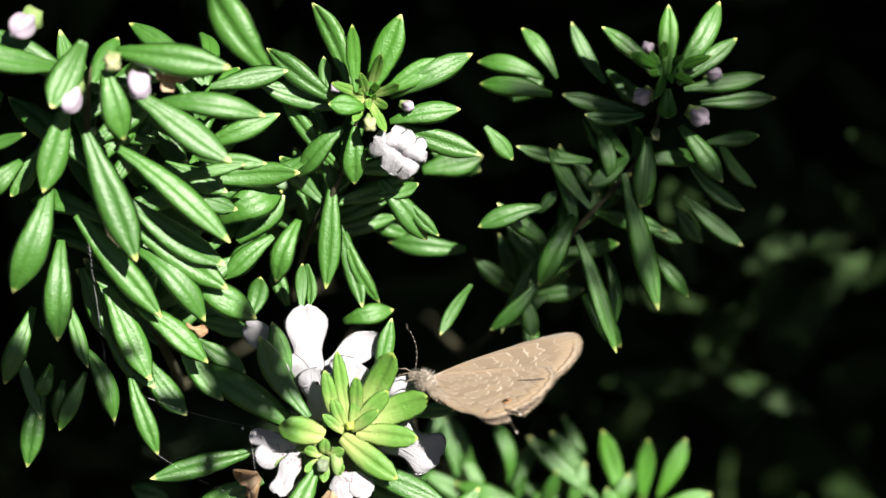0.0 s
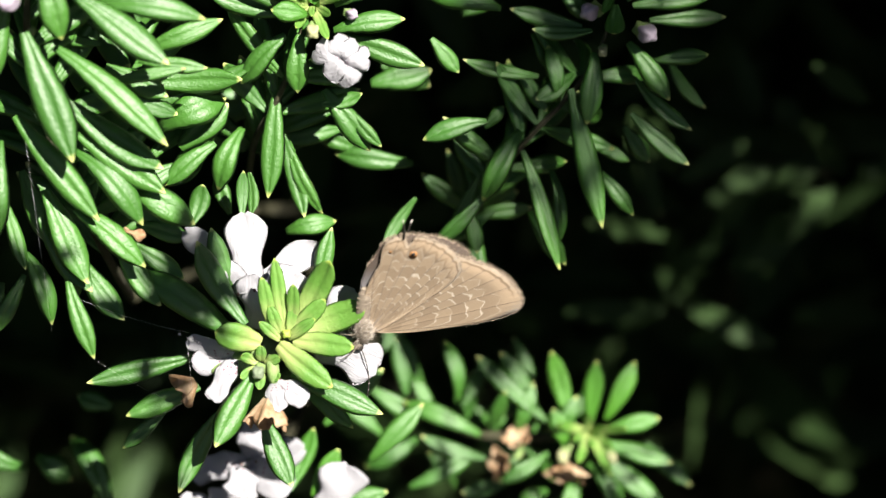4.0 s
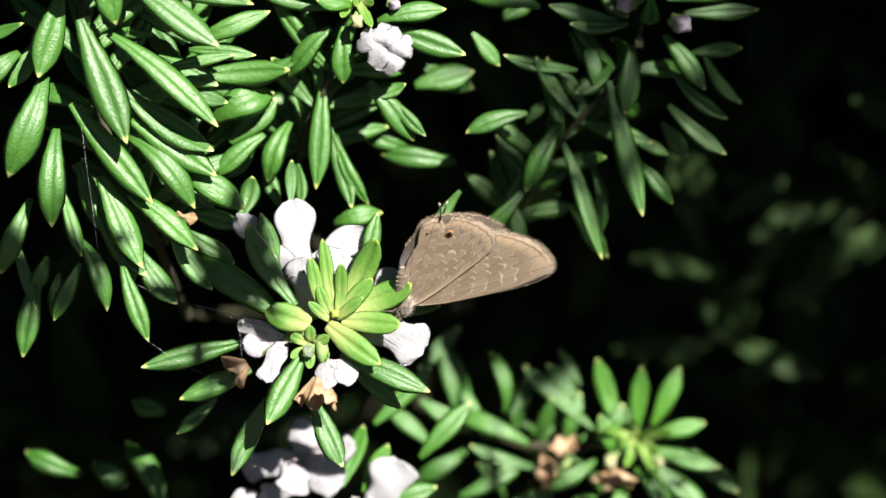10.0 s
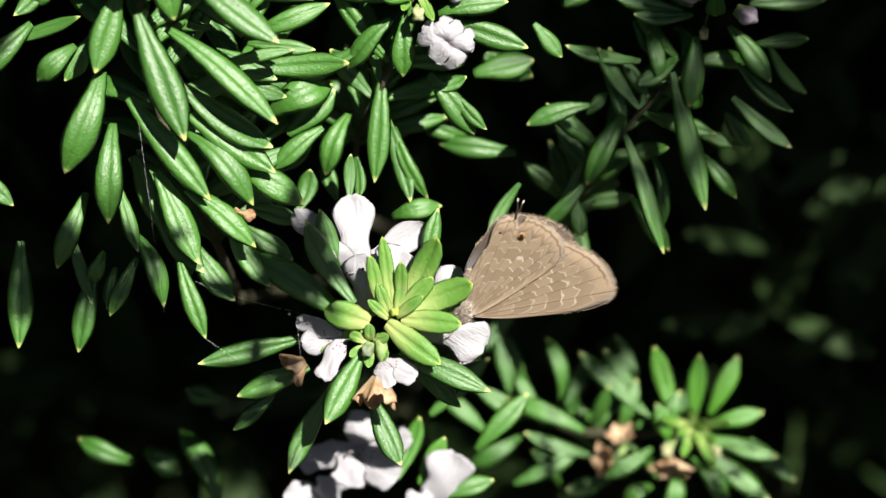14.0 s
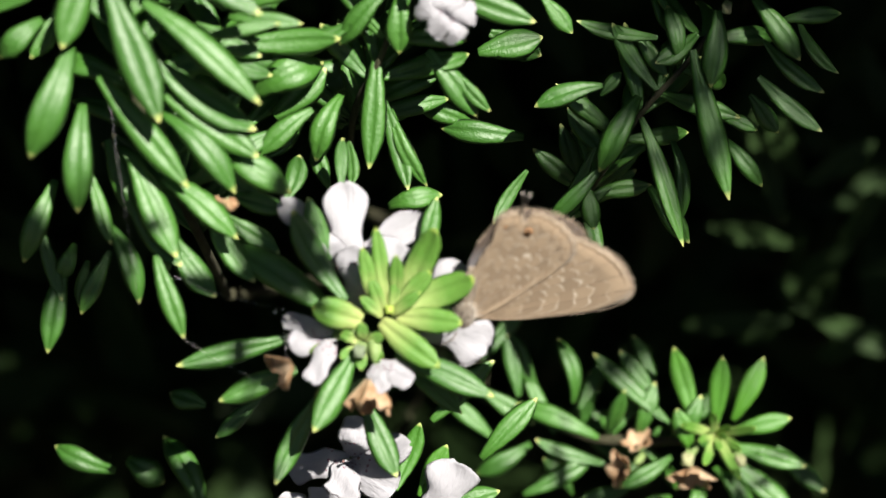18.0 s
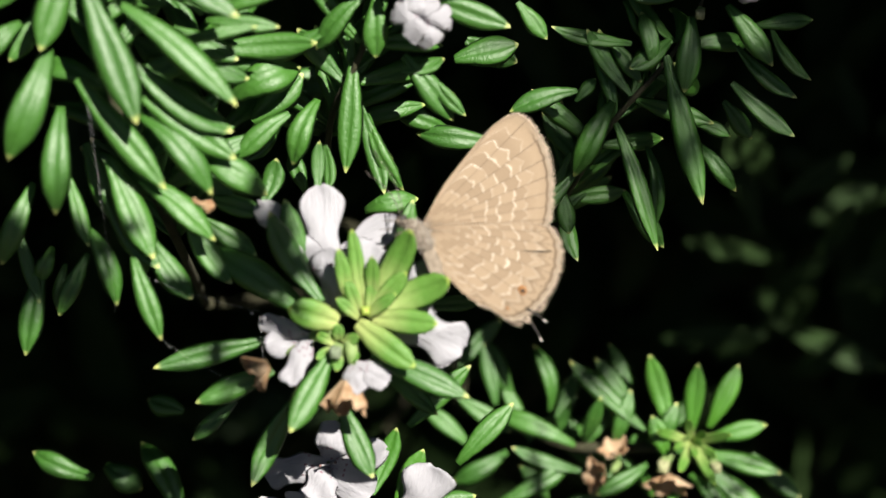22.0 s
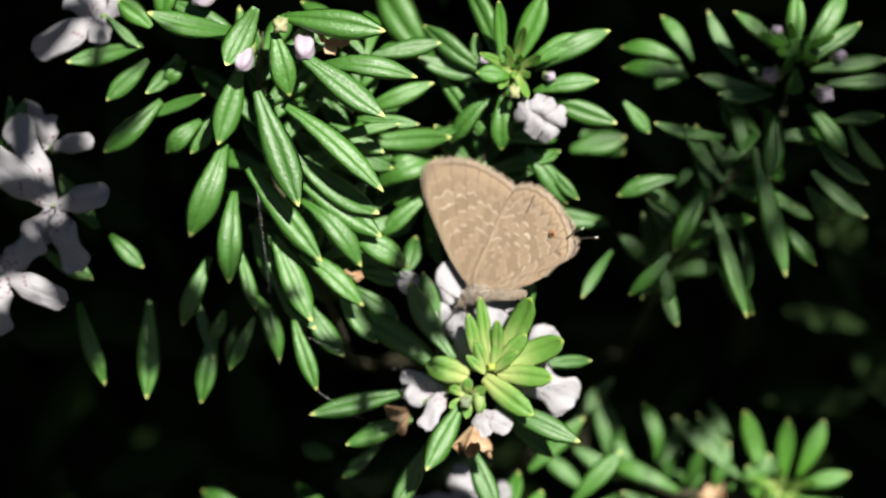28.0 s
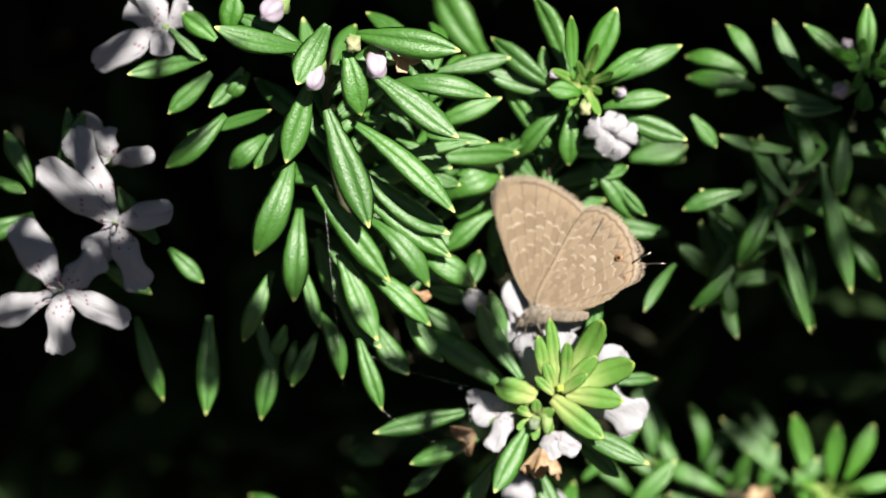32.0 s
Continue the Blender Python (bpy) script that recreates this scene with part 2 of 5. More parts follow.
def blade_mesh(name, profile, arch, twist, roll_in, groove, mats, thick=0.07, nu=16, nv=10, wavy=0.0, seed=0, flat=0.0):
    """A leaf or petal of length 1 along y and width 1 along x, its upper side towards z."""
    bm = bmesh.new()
    rnd = random.Random(seed)
    ph = [rnd.uniform(0, 6.28) for _ in range(3)]
    top, low = [], []
    for i in range(nu + 1):
        u = i / nu
        half = 0.5 * table(profile, u)
        a = twist * (u - 0.4)
        rt, rl = [], []
        for j in range(nv + 1):
            v = 2 * j / nv - 1
            x = v * half
            x *= 1 + wavy * 0.3 * math.sin(9 * u + ph[0])
            z = -roll_in * half * (v * v * (1 - flat) + v ** 6 * flat) - groove * math.exp(-(v / 0.16) ** 2) * half
            z += wavy * 0.12 * math.sin(7 * u + 2.5 * v + ph[1]) * u
            y = u + wavy * 0.02 * math.sin(4 * v + ph[2]) * u
            x, z = x * math.cos(a) - z * math.sin(a), x * math.sin(a) + z * math.cos(a)
            z += arch * 4 * u * (1 - u)
            t = thick * (1 - v * v) * half * 2 * (1 - u ** 6) + 0.004
            rt.append(bm.verts.new((x, y, z)))
            rl.append(rt[-1] if j in (0, nv) else bm.verts.new((x, y, z - t)))
        top.append(rt)
        low.append(rl)
    for rows, slot in ((top, 0), (low, 1)):
        for a, b in zip(rows, rows[1:]):
            for j in range(nv):
                quad = [a[j], a[j + 1], b[j + 1], b[j]]
                f = bm.faces.new(quad if slot == 0 else quad[::-1])
                f.material_index = min(slot, len(mats) - 1)
    for r, q in ((top[0], low[0]), (top[-1], low[-1])):
        loop = r + q[-2:0:-1]
        if len(loop) > 2:
            bm.faces.new(loop)
    return mesh_of(name, bm, *mats)


ARCHES = (0.16, 0.42, 0.75, -0.25)
LEAVES = [blade_mesh("leaf", BLADE, a, t, r, g, (LEAF, UNDER), flat=0.78)
          for a, t, r, g in zip(ARCHES * 2, (0.1, -0.15, 0.2, 0.1, -0.3, 0.35, -0.1, -0.3),
                                (0.46, 0.52, 0.42, 0.36, 0.55, 0.40, 0.50, 0.38), (0.20, 0.24, 0.17, 0.22, 0.18, 0.25, 0.19, 0.22))]
YOUNGS = [blade_mesh("leaf", SPEAR, a, 0.1, 0.24, 0.20, (YOUNG, YOUNG), 0.16, flat=0.5) for a in (0.10, 0.28, -0.2)]
FRESHES = [blade_mesh("leaf", BLADE, a, 0.1, 0.34, 0.20, (FRESH, FRESH), 0.12, flat=0.7) for a in (0.10, 0.28, -0.2)]
# the same blade in the darkened leaf colour, in place of shade
SHADED_LEAVES = [blade_mesh("leaf", BLADE, a, 0.1, -0.1, 0.2, (SHADED_LEAF,), 0.12) for a in (0.10, 0.28, -0.2)]
PETALS = [blade_mesh("petal", STRAP, a, t, r, 0.06, (PETAL,), 0.03, 20, 12, w, s)
          for a, t, r, w, s in ((0.12, 0.1, 0.2, 0.5, 1), (0.3, -0.3, 0.35, 0.8, 2), (-0.2, 0.25, -0.2, 0.8, 3), (0.05, 0.0, 0.1, 1.2, 4))]
SPOTS = [blade_mesh("petal", LOBE, a, t, r, 0.06, (SPOTTED,), 0.03, 20, 12, w, s)
         for a, t, r, w, s in ((0.15, 0.1, 0.2, 0.5, 5), (0.22, -0.2, 0.3, 0.7, 6), (-0.1, 0.2, 0.2, 0.6, 7))]
DRIES = [blade_mesh("petal", LOBE, a, t, r, 0.06, (DRY,), 0.04, 12, 8, 1.2, s)
         for a, t, r, s in ((0.3, 0.3, 0.6, 8), (-0.2, -0.3, 0.7, 9))]
PUFFS = [blade_mesh("petal", LOBE, a, t, r, 0.0, (SPOTTED,), 0.05, 14, 10, w, s)
         for a, t, r, w, s in ((0.5, 0.1, 0.7, 0.5, 15), (0.4, -0.2, 0.8, 0.7, 16), (0.6, 0.2, 0.6, 0.6, 17))]
dice = random.Random(4)
LEAN = [Vector((0.26, -0.65, 0.71))]


def blade_at(name, me, parent, base, tip, width, roll=0.0, lift=LIFT, label=""):
    b, t = Vector(base) * MM, Vector(tip) * MM
    y = (t - b).normalized()
    z = (Vector(lift) - y * y.dot(Vector(lift))).normalized()
    z = Matrix.Rotation(radians(roll), 3, y) @ z
    x = y.cross(z)
    ob = part(name, me, None, parent, label)
    rot = Matrix((x, y, z)).transposed().to_4x4()
    w = width * MM
    ob.matrix_basis = Matrix.Translation(b) @ rot @ Matrix.Diagonal((w, (t - b).length, w, 1))
    return ob


def leaf(sprig, base, tip, width, roll=None, shape=None, young=False, back=0.0):
    """back: how many millimetres further into the shrub the leaf lies."""
    roll = (dice.uniform(-10, 10) if young else dice.uniform(-20, 20)) if roll is None else roll
    if back:
        at = sprig.location / MM
        k = 1 + back / (at - EYE).length
        base, tip = [EYE + (at + Vector(p) - EYE) * k - at for p in (base, tip)]
        width *= k
    # young: 1 young, 2 fresh, 3 leaves with shade put into their colour
    if young:
        me = (YOUNGS, FRESHES, SHADED_LEAVES)[int(young) - 1][dice.randrange(3)]
    else:
        me = LEAVES[dice.randrange(8) if shape is None else shape]
    return blade_at("leaf", me, sprig, base, tip, width * (0.95 if young else 0.90), roll, OUT if young else LEAN[0])


def heart_of(sprig, at, count, size, kind):
    """The youngest narrow leaves, fanned about the growing tip."""
    at = Vector(at)
    for k in range(count):
        a = k * 2.4
        wide = 0.35 + 0.75 * k / count
        way = OUT + Vector((math.cos(a), 0.45 * math.sin(a), 0.8 * math.sin(a))) * wide
        leaf(sprig, at, at + way * size * (0.7 + 0.6 * k / count), 0.32 * size * (0.6 + 0.5 * k / count), young=kind)


def sepals(sprig, at, size, count):
    """Short green sepals that open in a cup about a bud."""
    at = Vector(at)
    for k in range(count):
        a = k * 2 * math.pi / count + 0.5
        side = Vector((math.cos(a), 0.57 * math.sin(a), 0.82 * math.sin(a)))
        blade_at("sepal", YOUNGS[k % 3], sprig, at + side * 0.15 * size, at + (OUT * 0.45 + side * 0.8) * size, 0.42 * size, 0, OUT - side * 0.3)


def smooth_path(pts, n=5):
    """A Catmull-Rom curve through pts."""
    pts = [Vector(p) for p in pts]
    ext = [pts[0] * 2 - pts[1]] + pts + [pts[-1] * 2 - pts[-2]]
    out = []
    for i in range(1, len(ext) - 2):
        p0, p1, p2, p3 = ext[i - 1:i + 3]
        for k in range(n):
            u = k / n
            out.append(0.5 * (2 * p1 + (p2 - p0) * u + (2 * p0 - 5 * p1 + 4 * p2 - p3) * u * u + (3 * p1 - p0 - 3 * p2 + p3) * u ** 3))
    return out + [pts[-1]]


def stem_leaves(sprig, path, step, size, seed, clear=0.1):
    """Whorls of leaves along a stem, on the sides that face into the shrub."""
    rnd = random.Random(seed)
    pts = smooth_path(path, 8)
    turn, run = 0.0, 0.0
    for a, b in zip(pts, pts[1:]):
        run += (b - a).length
        if run < step:
            continue
        run -= step
        axis = (a - b).normalized()
        side = axis.orthogonal().normalized()
        turn += 0.7
        for k in range(5):
            out = Matrix.Rotation(turn + k * 1.257 + rnd.uniform(-0.25, 0.25), 3, axis) @ side
            if out.y < clear:
                continue
            way = (out + axis * rnd.uniform(0.1, 0.7)).normalized()
            leaf(sprig, a + out * 0.3, a + way * size * rnd.uniform(0.75, 1.15), size * rnd.uniform(0.25, 0.31), rnd.uniform(-20, 20), rnd.randrange(8))


def tube_bm(points, radii, sides=8):
    """A round stem through points, in metres."""
    bm = bmesh.new()
    rings = []
    pts = [Vector(p) for p in points]
    for i, p in enumerate(pts):
        d = (pts[min(i + 1, len(pts) - 1)] - pts[max(i - 1, 0)]).normalized()
        a = d.orthogonal().normalized()
        if rings:
            a = (last - d * d.dot(last)).normalized()
        last = a
        b = d.cross(a)
        rings.append([bm.verts.new(p + radii[i] * (math.cos(k * 2 * math.pi / sides) * a + math.sin(k * 2 * math.pi / sides) * b)) for k in range(sides)])
    for r, q in zip(rings, rings[1:]):
        for k in range(sides):
            bm.faces.new((r[k], r[(k + 1) % sides], q[(k + 1) % sides], q[k]))
    bm.faces.new(rings[0][::-1])
    bm.faces.new(rings[-1])
    return bm


def bend(a, b, sag, n=8):
    a, b = Vector(a), Vector(b)
    return [a.lerp(b, i / n) + Vector(sag) * (4 * (i / n) * (1 - i / n)) for i in range(n + 1)]


def egg_bm(length, wide, folds=4, depth=0.12, seg=12, rings=8, sharp=1.0):
    """A closed bud along z, with shallow lengthwise folds."""
    bm = bmesh.new()
    rows = []
    for i in range(1, rings):
        a = math.pi * i / rings
        z = 0.5 * length * (1 - math.cos(a))
        r = 0.5 * wide * math.sin(a) ** sharp
        rows.append([bm.verts.new((r * (1 - depth * (0.5 + 0.5 * math.cos(folds * p))) * math.cos(p), r * (1 - depth * (0.5 + 0.5 * math.cos(folds * p))) * math.sin(p), z))
                     for p in (2 * math.pi * k / seg for k in range(seg))])
    lo, hi = bm.verts.new((0, 0, 0)), bm.verts.new((0, 0, length))
    for r, q in zip(rows, rows[1:]):
        for k in range(seg):
            bm.faces.new((r[k], r[(k + 1) % seg], q[(k + 1) % seg], q[k]))
    for k in range(seg):
        bm.faces.new((lo, rows[0][(k + 1) % seg], rows[0][k]))
        bm.faces.new((hi, rows[-1][k], rows[-1][(k + 1) % seg]))
    return bm


def aim(ob, at, way):
    ob.matrix_basis = Matrix.Translation(Vector(at) * MM) @ Vector(way).to_track_quat("Z", "Y").to_matrix().to_4x4()
    return ob


def bud(sprig, at, size, way, material, label):
    """A closed flower bud in its little green calyx."""
    cal = aim(part("calyx", egg_bm(size * 0.75 * MM, size * 0.8 * MM, 5, 0.25, 10, 6), CALYX, sprig, "green ribbed calyx"), at, way)
    tip = part("bud", egg_bm(size * MM, size * 0.8 * MM, 4, 0.30, 20, 10, 0.85), material, cal, label)
    tip.location = (0, 0, size * 0.38 * MM)
    return cal


def bell_bm(length, wide, seed):
    """A withered corolla along z: a puckered bell with a torn, toothed rim."""
    rnd = random.Random(seed)
    bm = bmesh.new()
    seg, rows, spin = 40, [], rnd.uniform(0, 6)
    round_ = [2 * math.pi * k / seg for k in range(seg)]
    torn = [1 - 0.26 * (0.5 + 0.5 * math.cos(5 * a + spin)) - 0.10 * (0.5 + 0.5 * math.sin(13 * a + spin)) - 0.05 * rnd.random() for a in round_]
    puck = [1 + 0.15 * math.sin(5 * a + spin) + 0.07 * math.sin(11 * a + 2 * spin) + 0.05 * math.sin(2 * a) for a in round_]
    for shrink in (1.0, 0.90):
        for u, r in ((0, 0.30), (0.2, 0.48), (0.4, 0.68), (0.6, 0.82), (0.8, 0.94), (1, 1.0)):
            rows.append([bm.verts.new((0.5 * wide * r * shrink * (1 + (puck[k] - 1) * (0.4 + u)) * math.cos(2 * math.pi * k / seg),
                                       0.5 * wide * r * shrink * (1 + (puck[k] - 1) * (0.4 + u)) * math.sin(2 * math.pi * k / seg),
                                       length * u * (1 + (torn[k] - 1) * u))) for k in range(seg)])
    for i in list(range(5)) + list(range(6, 11)):
        for k in range(seg):
            bm.faces.new((rows[i][k], rows[i][(k + 1) % seg], rows[i + 1][(k + 1) % seg], rows[i + 1][k]))
    for k in range(seg):
        bm.faces.new((rows[5][k], rows[5][(k + 1) % seg], rows[11][(k + 1) % seg], rows[11][k]))
    bmesh.ops.recalc_face_normals(bm, faces=bm.faces)
    return bm


def flower(sprig, heart, way, tips, curl, spotted=True, dried=False, stamens=0, lift=LIFT, puffed=False):
    """A two-lipped flower: a short throat with petals that end at tips."""
    heart, way = Vector(heart), Vector(way).normalized()
    throat = aim(part("flower", egg_bm(*((1.7 * MM, 0.8 * MM) if dried else (2.4 * MM, 1.2 * MM)), 5, 0.1, 10, 6), CALYX, sprig,
                      "withered brown flower" if dried else "white flower with a purple-dotted throat"), heart - way * 2.2, way)
    inv = throat.matrix_basis.inverted()
    if dried:
        mid = sum((Vector(t[:3]) for t in tips), Vector()) / len(tips)
        gap = inv @ (mid * MM) - inv @ (heart * MM)
        aim(part("corolla", bell_bm(gap.length * 0.72, sum(t[3] for t in tips) / len(tips) * 1.55 * MM, len(sprig.children)), WITHERED, throat), (inv @ (heart * MM) + gap * 0.38) / MM, gap)
        return throat
    for i, (tx, ty, tz, w) in enumerate(tips):
        tip = Vector((tx, ty, tz))
        b = inv @ (heart * MM)
        t = inv @ (tip * MM)
        me = PUFFS[i % 3] if puffed else (SPOTS[i % 3] if spotted else PETALS[i % 4])
        blade_at("petal", me, throat, b / MM, t / MM, w, dice.uniform(-14, 14) * (1 + curl), inv.to_3x3() @ Vector(lift))
    for i in range(stamens):
        a = inv @ (heart * MM)
        q = inv @ ((heart + way * 2.2 + Vector((dice.uniform(-0.9, 0.9), dice.uniform(-0.9, 0.9), dice.uniform(-0.5, 0.9)))) * MM)
        st = part("stamen", tube_bm(bend(a, q, (0.0003, 0, 0.0003), 5), [0.00009] * 6, 5), PETAL, throat)
        head = part("anther", egg_bm(0.5 * MM, 0.34 * MM, 2, 0.2, 8, 5), ANTHER, st)
        head.location = q
    return throat


def stem_of(sprig, end, radius=0.8, through_points=()):
    """The sprig's own stem, from just under its tip, by way of its leaf bases, back into the shrub. Gives its end in the world."""
    first = Vector(through_points[0] if through_points else end) * 0.12
    pts = smooth_path([first, *through_points, end])
    pts = [p * MM for p in pts]
    n = len(pts)
    part("stem", tube_bm(pts, [radius * MM * (0.5 + 0.35 * i / n) * min(1.0, 0.25 + i / 5) for i in range(n)]), STEM, sprig, "grey-brown woody stem")
    return sprig.location + pts[-1] * sprig.scale.x


# ---- ground ----
def ground():
    bm = bmesh.new()
    n = 40
    vs = {}
    for i in range(n + 1):
        for j in range(n + 1):
            x, y = (i / n * 2 - 1), (j / n * 2 - 1)
            x, y = 300 * x * abs(x) ** 3, 300 * y * abs(y) ** 3
            vs[i, j] = bm.verts.new((x, y, 0.02 * noise.noise((x * 3, y * 3, 0)) - 0.02))
    for i in range(n):
        for j in range(n):
            bm.faces.new((vs[i, j], vs[i + 1, j], vs[i + 1, j + 1], vs[i, j + 1]))
    return tagged(new("ground", mesh_of("ground", bm, SOIL)), "dark bare soil under the shrub", "ground", kind="structure")


ground()
JOINTS = []

# ---- sprig with the butterfly's flower ----
sprig = thing("shrub_sprig", (0.7, 2.3, 599.9), "leafy sprig tip with white flowers and a pale green heart", "sprig", "shrub sprigs")
leaf(sprig, (1.1, -1.1, 2.0), (0.3, 1.2, 7.8), 1.33, young=True)
leaf(sprig, (0.1, -0.9, 2.2), (-0.7, 0.1, 6.7), 1.33, young=True)
leaf(sprig, (1.8, -0.9, 2.2), (1.9, -0.4, 6.4), 1.24, young=True)
leaf(sprig, (1.8, -1.1, 2.0), (4.9, 0.0, 8.6), 2.38, young=True)
leaf(sprig, (1.8, -1.2, 1.8), (4.5, -0.7, 5.1), 1.62, young=True)
leaf(sprig, (1.8, -1.2, 1.8), (7.8, -1.4, 5.0), 2.57, young=True)
leaf(sprig, (1.8, -1.5, 1.3), (6.9, -3.3, 2.2), 2.10, young=True)
leaf(sprig, (0.6, -1.7, 1.0), (5.2, -5.2, -0.5), 2.29, young=True)
leaf(sprig, (-0.8, -1.7, 1.0), (-4.4, -2.7, 3.2), 2.57, young=True)
leaf(sprig, (3.6, 2.9, 2.4), (4.8, 6.2, 7.1), 2.03)
leaf(sprig, (-2.0, -0.8, 2.4), (-6.0, 1.9, 8.9), 2.57)
leaf(sprig, (-1.3, -3.1, -0.9), (-4.3, -8.1, -4.6), 2.76)
leaf(sprig, (1.7, -2.3, -1.6), (9.3, -5.0, -3.6), 2.49)
leaf(sprig, (2.4, -1.6, -4.0), (6.8, -3.5, -6.7), 2.03)
leaf(sprig, (-0.8, -2.9, -6.0), (1.8, -7.1, -10.1), 2.42)
leaf(sprig, (-4.2, -2.7, -5.6), (-7.8, -6.8, -11.4), 2.32)
leaf(sprig, (-6.0, -2.3, -3.4), (-12.1, -3.8, -5.4), 2.31)
leaf(sprig, (-6.6, -0.2, -2.0), (-15.4, -2.2, -3.2), 2.32)
leaf(sprig, (-9.3, -1.4, -7.2), (-12.8, -3.2, -9.8), 1.57)
leaf(sprig, (5.4, 3.8, -1.6), (10.1, 4.0, -1.3), 1.48)
leaf(sprig, (-3.4, 2.2, 3.2), (-5.1, 4.5, 8.2), 1.93)
leaf(sprig, (-2.7, 0.7, -0.8), (-11.5, 4.0, 4.0), 2.91)
leaf(sprig, (0.9, -1.3, 1.6), (-0.1, -0.7, 4.4), 1.15, young=True)
leaf(sprig, (1.5, -1.3, 1.6), (2.0, -0.5, 4.6), 1.05, young=True)
leaf(sprig, (1.4, -1.4, 1.4), (3.7, -1.5, 3.7), 1.10, young=True)
leaf(sprig, (0.8, -1.5, 1.3), (-0.9, -1.3, 3.1), 1.00, young=True)
flower(sprig, (-2.1, 2.4, 3.3), OUT, [(-2.5, 7.0, 7.9, 3.3), (-7.3, 5.3, 7.4, 2.0), (3.8, 5.8, 5.7, 2.2)], 0, False, stamens=2, lift=OUT)
flower(sprig, (-0.7, 0.9, 0.2), OUT, [(-1.0, 1.4, 5.6, 4.2), (2.2, 2.4, 5.4, 4.0)], 0, False, lift=(-0.15, -0.85, 0.35))
flower(sprig, (3.7, 0.7, 0.1), OUT, [(6.9, 2.0, 3.7, 3.0), (8.7, -1.4, -2.1, 3.8), (6.6, 0.1, 0.8, 1.8)], 0, False, lift=OUT)
flower(sprig, (-3.1, -1.2, -0.9), (-0.6, -0.6, 0.2), [(-7.0, -0.8, 0.5, 1.8), (-4.6, -4.8, -2.6, 2.2), (-6.5, -2.3, -0.8, 2.2)], 0, lift=OUT)
flower(sprig, (-5.4, -2.5, -1.9), (-0.8, -0.5, -0.2), [(-8.0, -3.3, -2.2, 1.8), (-7.3, -4.1, -3.0, 1.7)], 0, dried=1, lift=OUT)
flower(sprig, (0.1, -3.4, -1.5), (0.1, -0.7, -0.7), [(-1.2, -6.1, -3.6, 2.0), (1.1, -6.5, -4.1, 2.6), (-0.3, -6.7, -3.6, 2.0)], 0, dried=1, lift=OUT)
flower(sprig, (0.3, -3.5, -1.6), (0.1, -0.7, -0.7), [(3.1, -4.8, -2.4, 2.2), (0.7, -6.2, -2.3, 2.0)], 0, lift=OUT)
bud(sprig, (1.2, -0.7, 1.5), 1.1, (0.1, -0.8, 0.5), HEART, "pale yellow growing tip")
bud(sprig, (-0.8, -2.5, -0.7), 1.5, (-0.1, -0.9, 0.3), BUD_GREY, "small closed grey-green bud")
sepals(sprig, (-0.8, -2.5, -0.7), 2.3, 6)
for at, size in (((-6.6, -1.1, 0.9), 0.55), ((-7.6, -0.5, 0.9), 0.3), ((-6.0, -0.9, 0.3), 0.35)):
    aim(part("fluff", egg_bm(size * 0.6 * MM, size * MM, 3, 0.4, 9, 5), PETAL, sprig, "white speck of fluff"), at, OUT)
JOINTS.append(stem_of(sprig, (-1, 46, -33), 0.9))

# ---- long drooping sprig ----
sprig = thing("shrub_sprig", (-17.8, 12.7, 630.3), "long leafy sprig of drooping glossy green leaves and lilac buds", "sprig", "shrub sprigs")
leaf(sprig, (2.0, -0.6, 0.9), (11.0, -2.2, 0.3), 2.91)
leaf(sprig, (4.8, -1.3, -3.6), (13.5, -1.9, -4.4), 2.48)
leaf(sprig, (3.5, -2.5, -1.8), (10.9, -5.6, -6.2), 3.09)
leaf(sprig, (1.7, -3.2, -6.3), (10.6, -7.6, -12.6), 2.85)
leaf(sprig, (-0.5, -3.5, -4.9), (3.3, -9.2, -13.2), 3.29)
leaf(sprig, (1.3, -2.3, 0.3), (2.6, -4.6, -4.8), 2.62)
leaf(sprig, (-2.1, -1.4, -3.7), (-4.1, -5.3, -9.3), 3.04)
leaf(sprig, (-3.9, -3.5, -10.2), (-7.0, -8.3, -17.1), 3.16)
leaf(sprig, (-3.4, -4.3, -14.8), (-3.8, -9.0, -21.6), 2.73)
leaf(sprig, (-2.0, -3.9, -12.6), (4.8, -8.7, -19.4), 2.62)
leaf(sprig, (2.3, -4.0, -11.0), (10.0, -7.0, -15.3), 2.98)
leaf(sprig, (3.0, -4.7, -13.7), (10.1, -7.4, -17.5), 2.71)
leaf(sprig, (2.6, -4.6, -15.3), (8.2, -8.1, -20.3), 2.82)
leaf(sprig, (6.3, -4.6, -18.7), (12.2, -6.5, -21.4), 2.86)
leaf(sprig, (0.1, -5.7, -18.6), (3.6, -10.1, -24.9), 3.03)
leaf(sprig, (-0.4, -6.2, -21.1), (3.8, -9.7, -26.1), 2.57)
leaf(sprig, (2.6, -6.6, -19.8), (8.3, -9.3, -23.7), 2.75)
leaf(sprig, (1.8, -9.2, -25.4), (4.0, -12.9, -30.6), 2.00)
leaf(sprig, (2.7, -7.4, -24.6), (6.3, -10.3, -28.6), 2.59)
leaf(sprig, (5.7, -6.5, -23.3), (9.3, -9.6, -27.6), 2.30)
leaf(sprig, (-3.5, -4.7, -20.7), (-1.8, -8.0, -25.3), 1.63)
leaf(sprig, (-2.2, -6.3, -24.6), (0.2, -9.8, -29.7), 2.22)
leaf(sprig, (-6.4, -4.3, -21.8), (-8.9, -8.0, -27.1), 2.12)
leaf(sprig, (-8.1, -5.3, -24.9), (-6.1, -8.9, -30.2), 1.36)
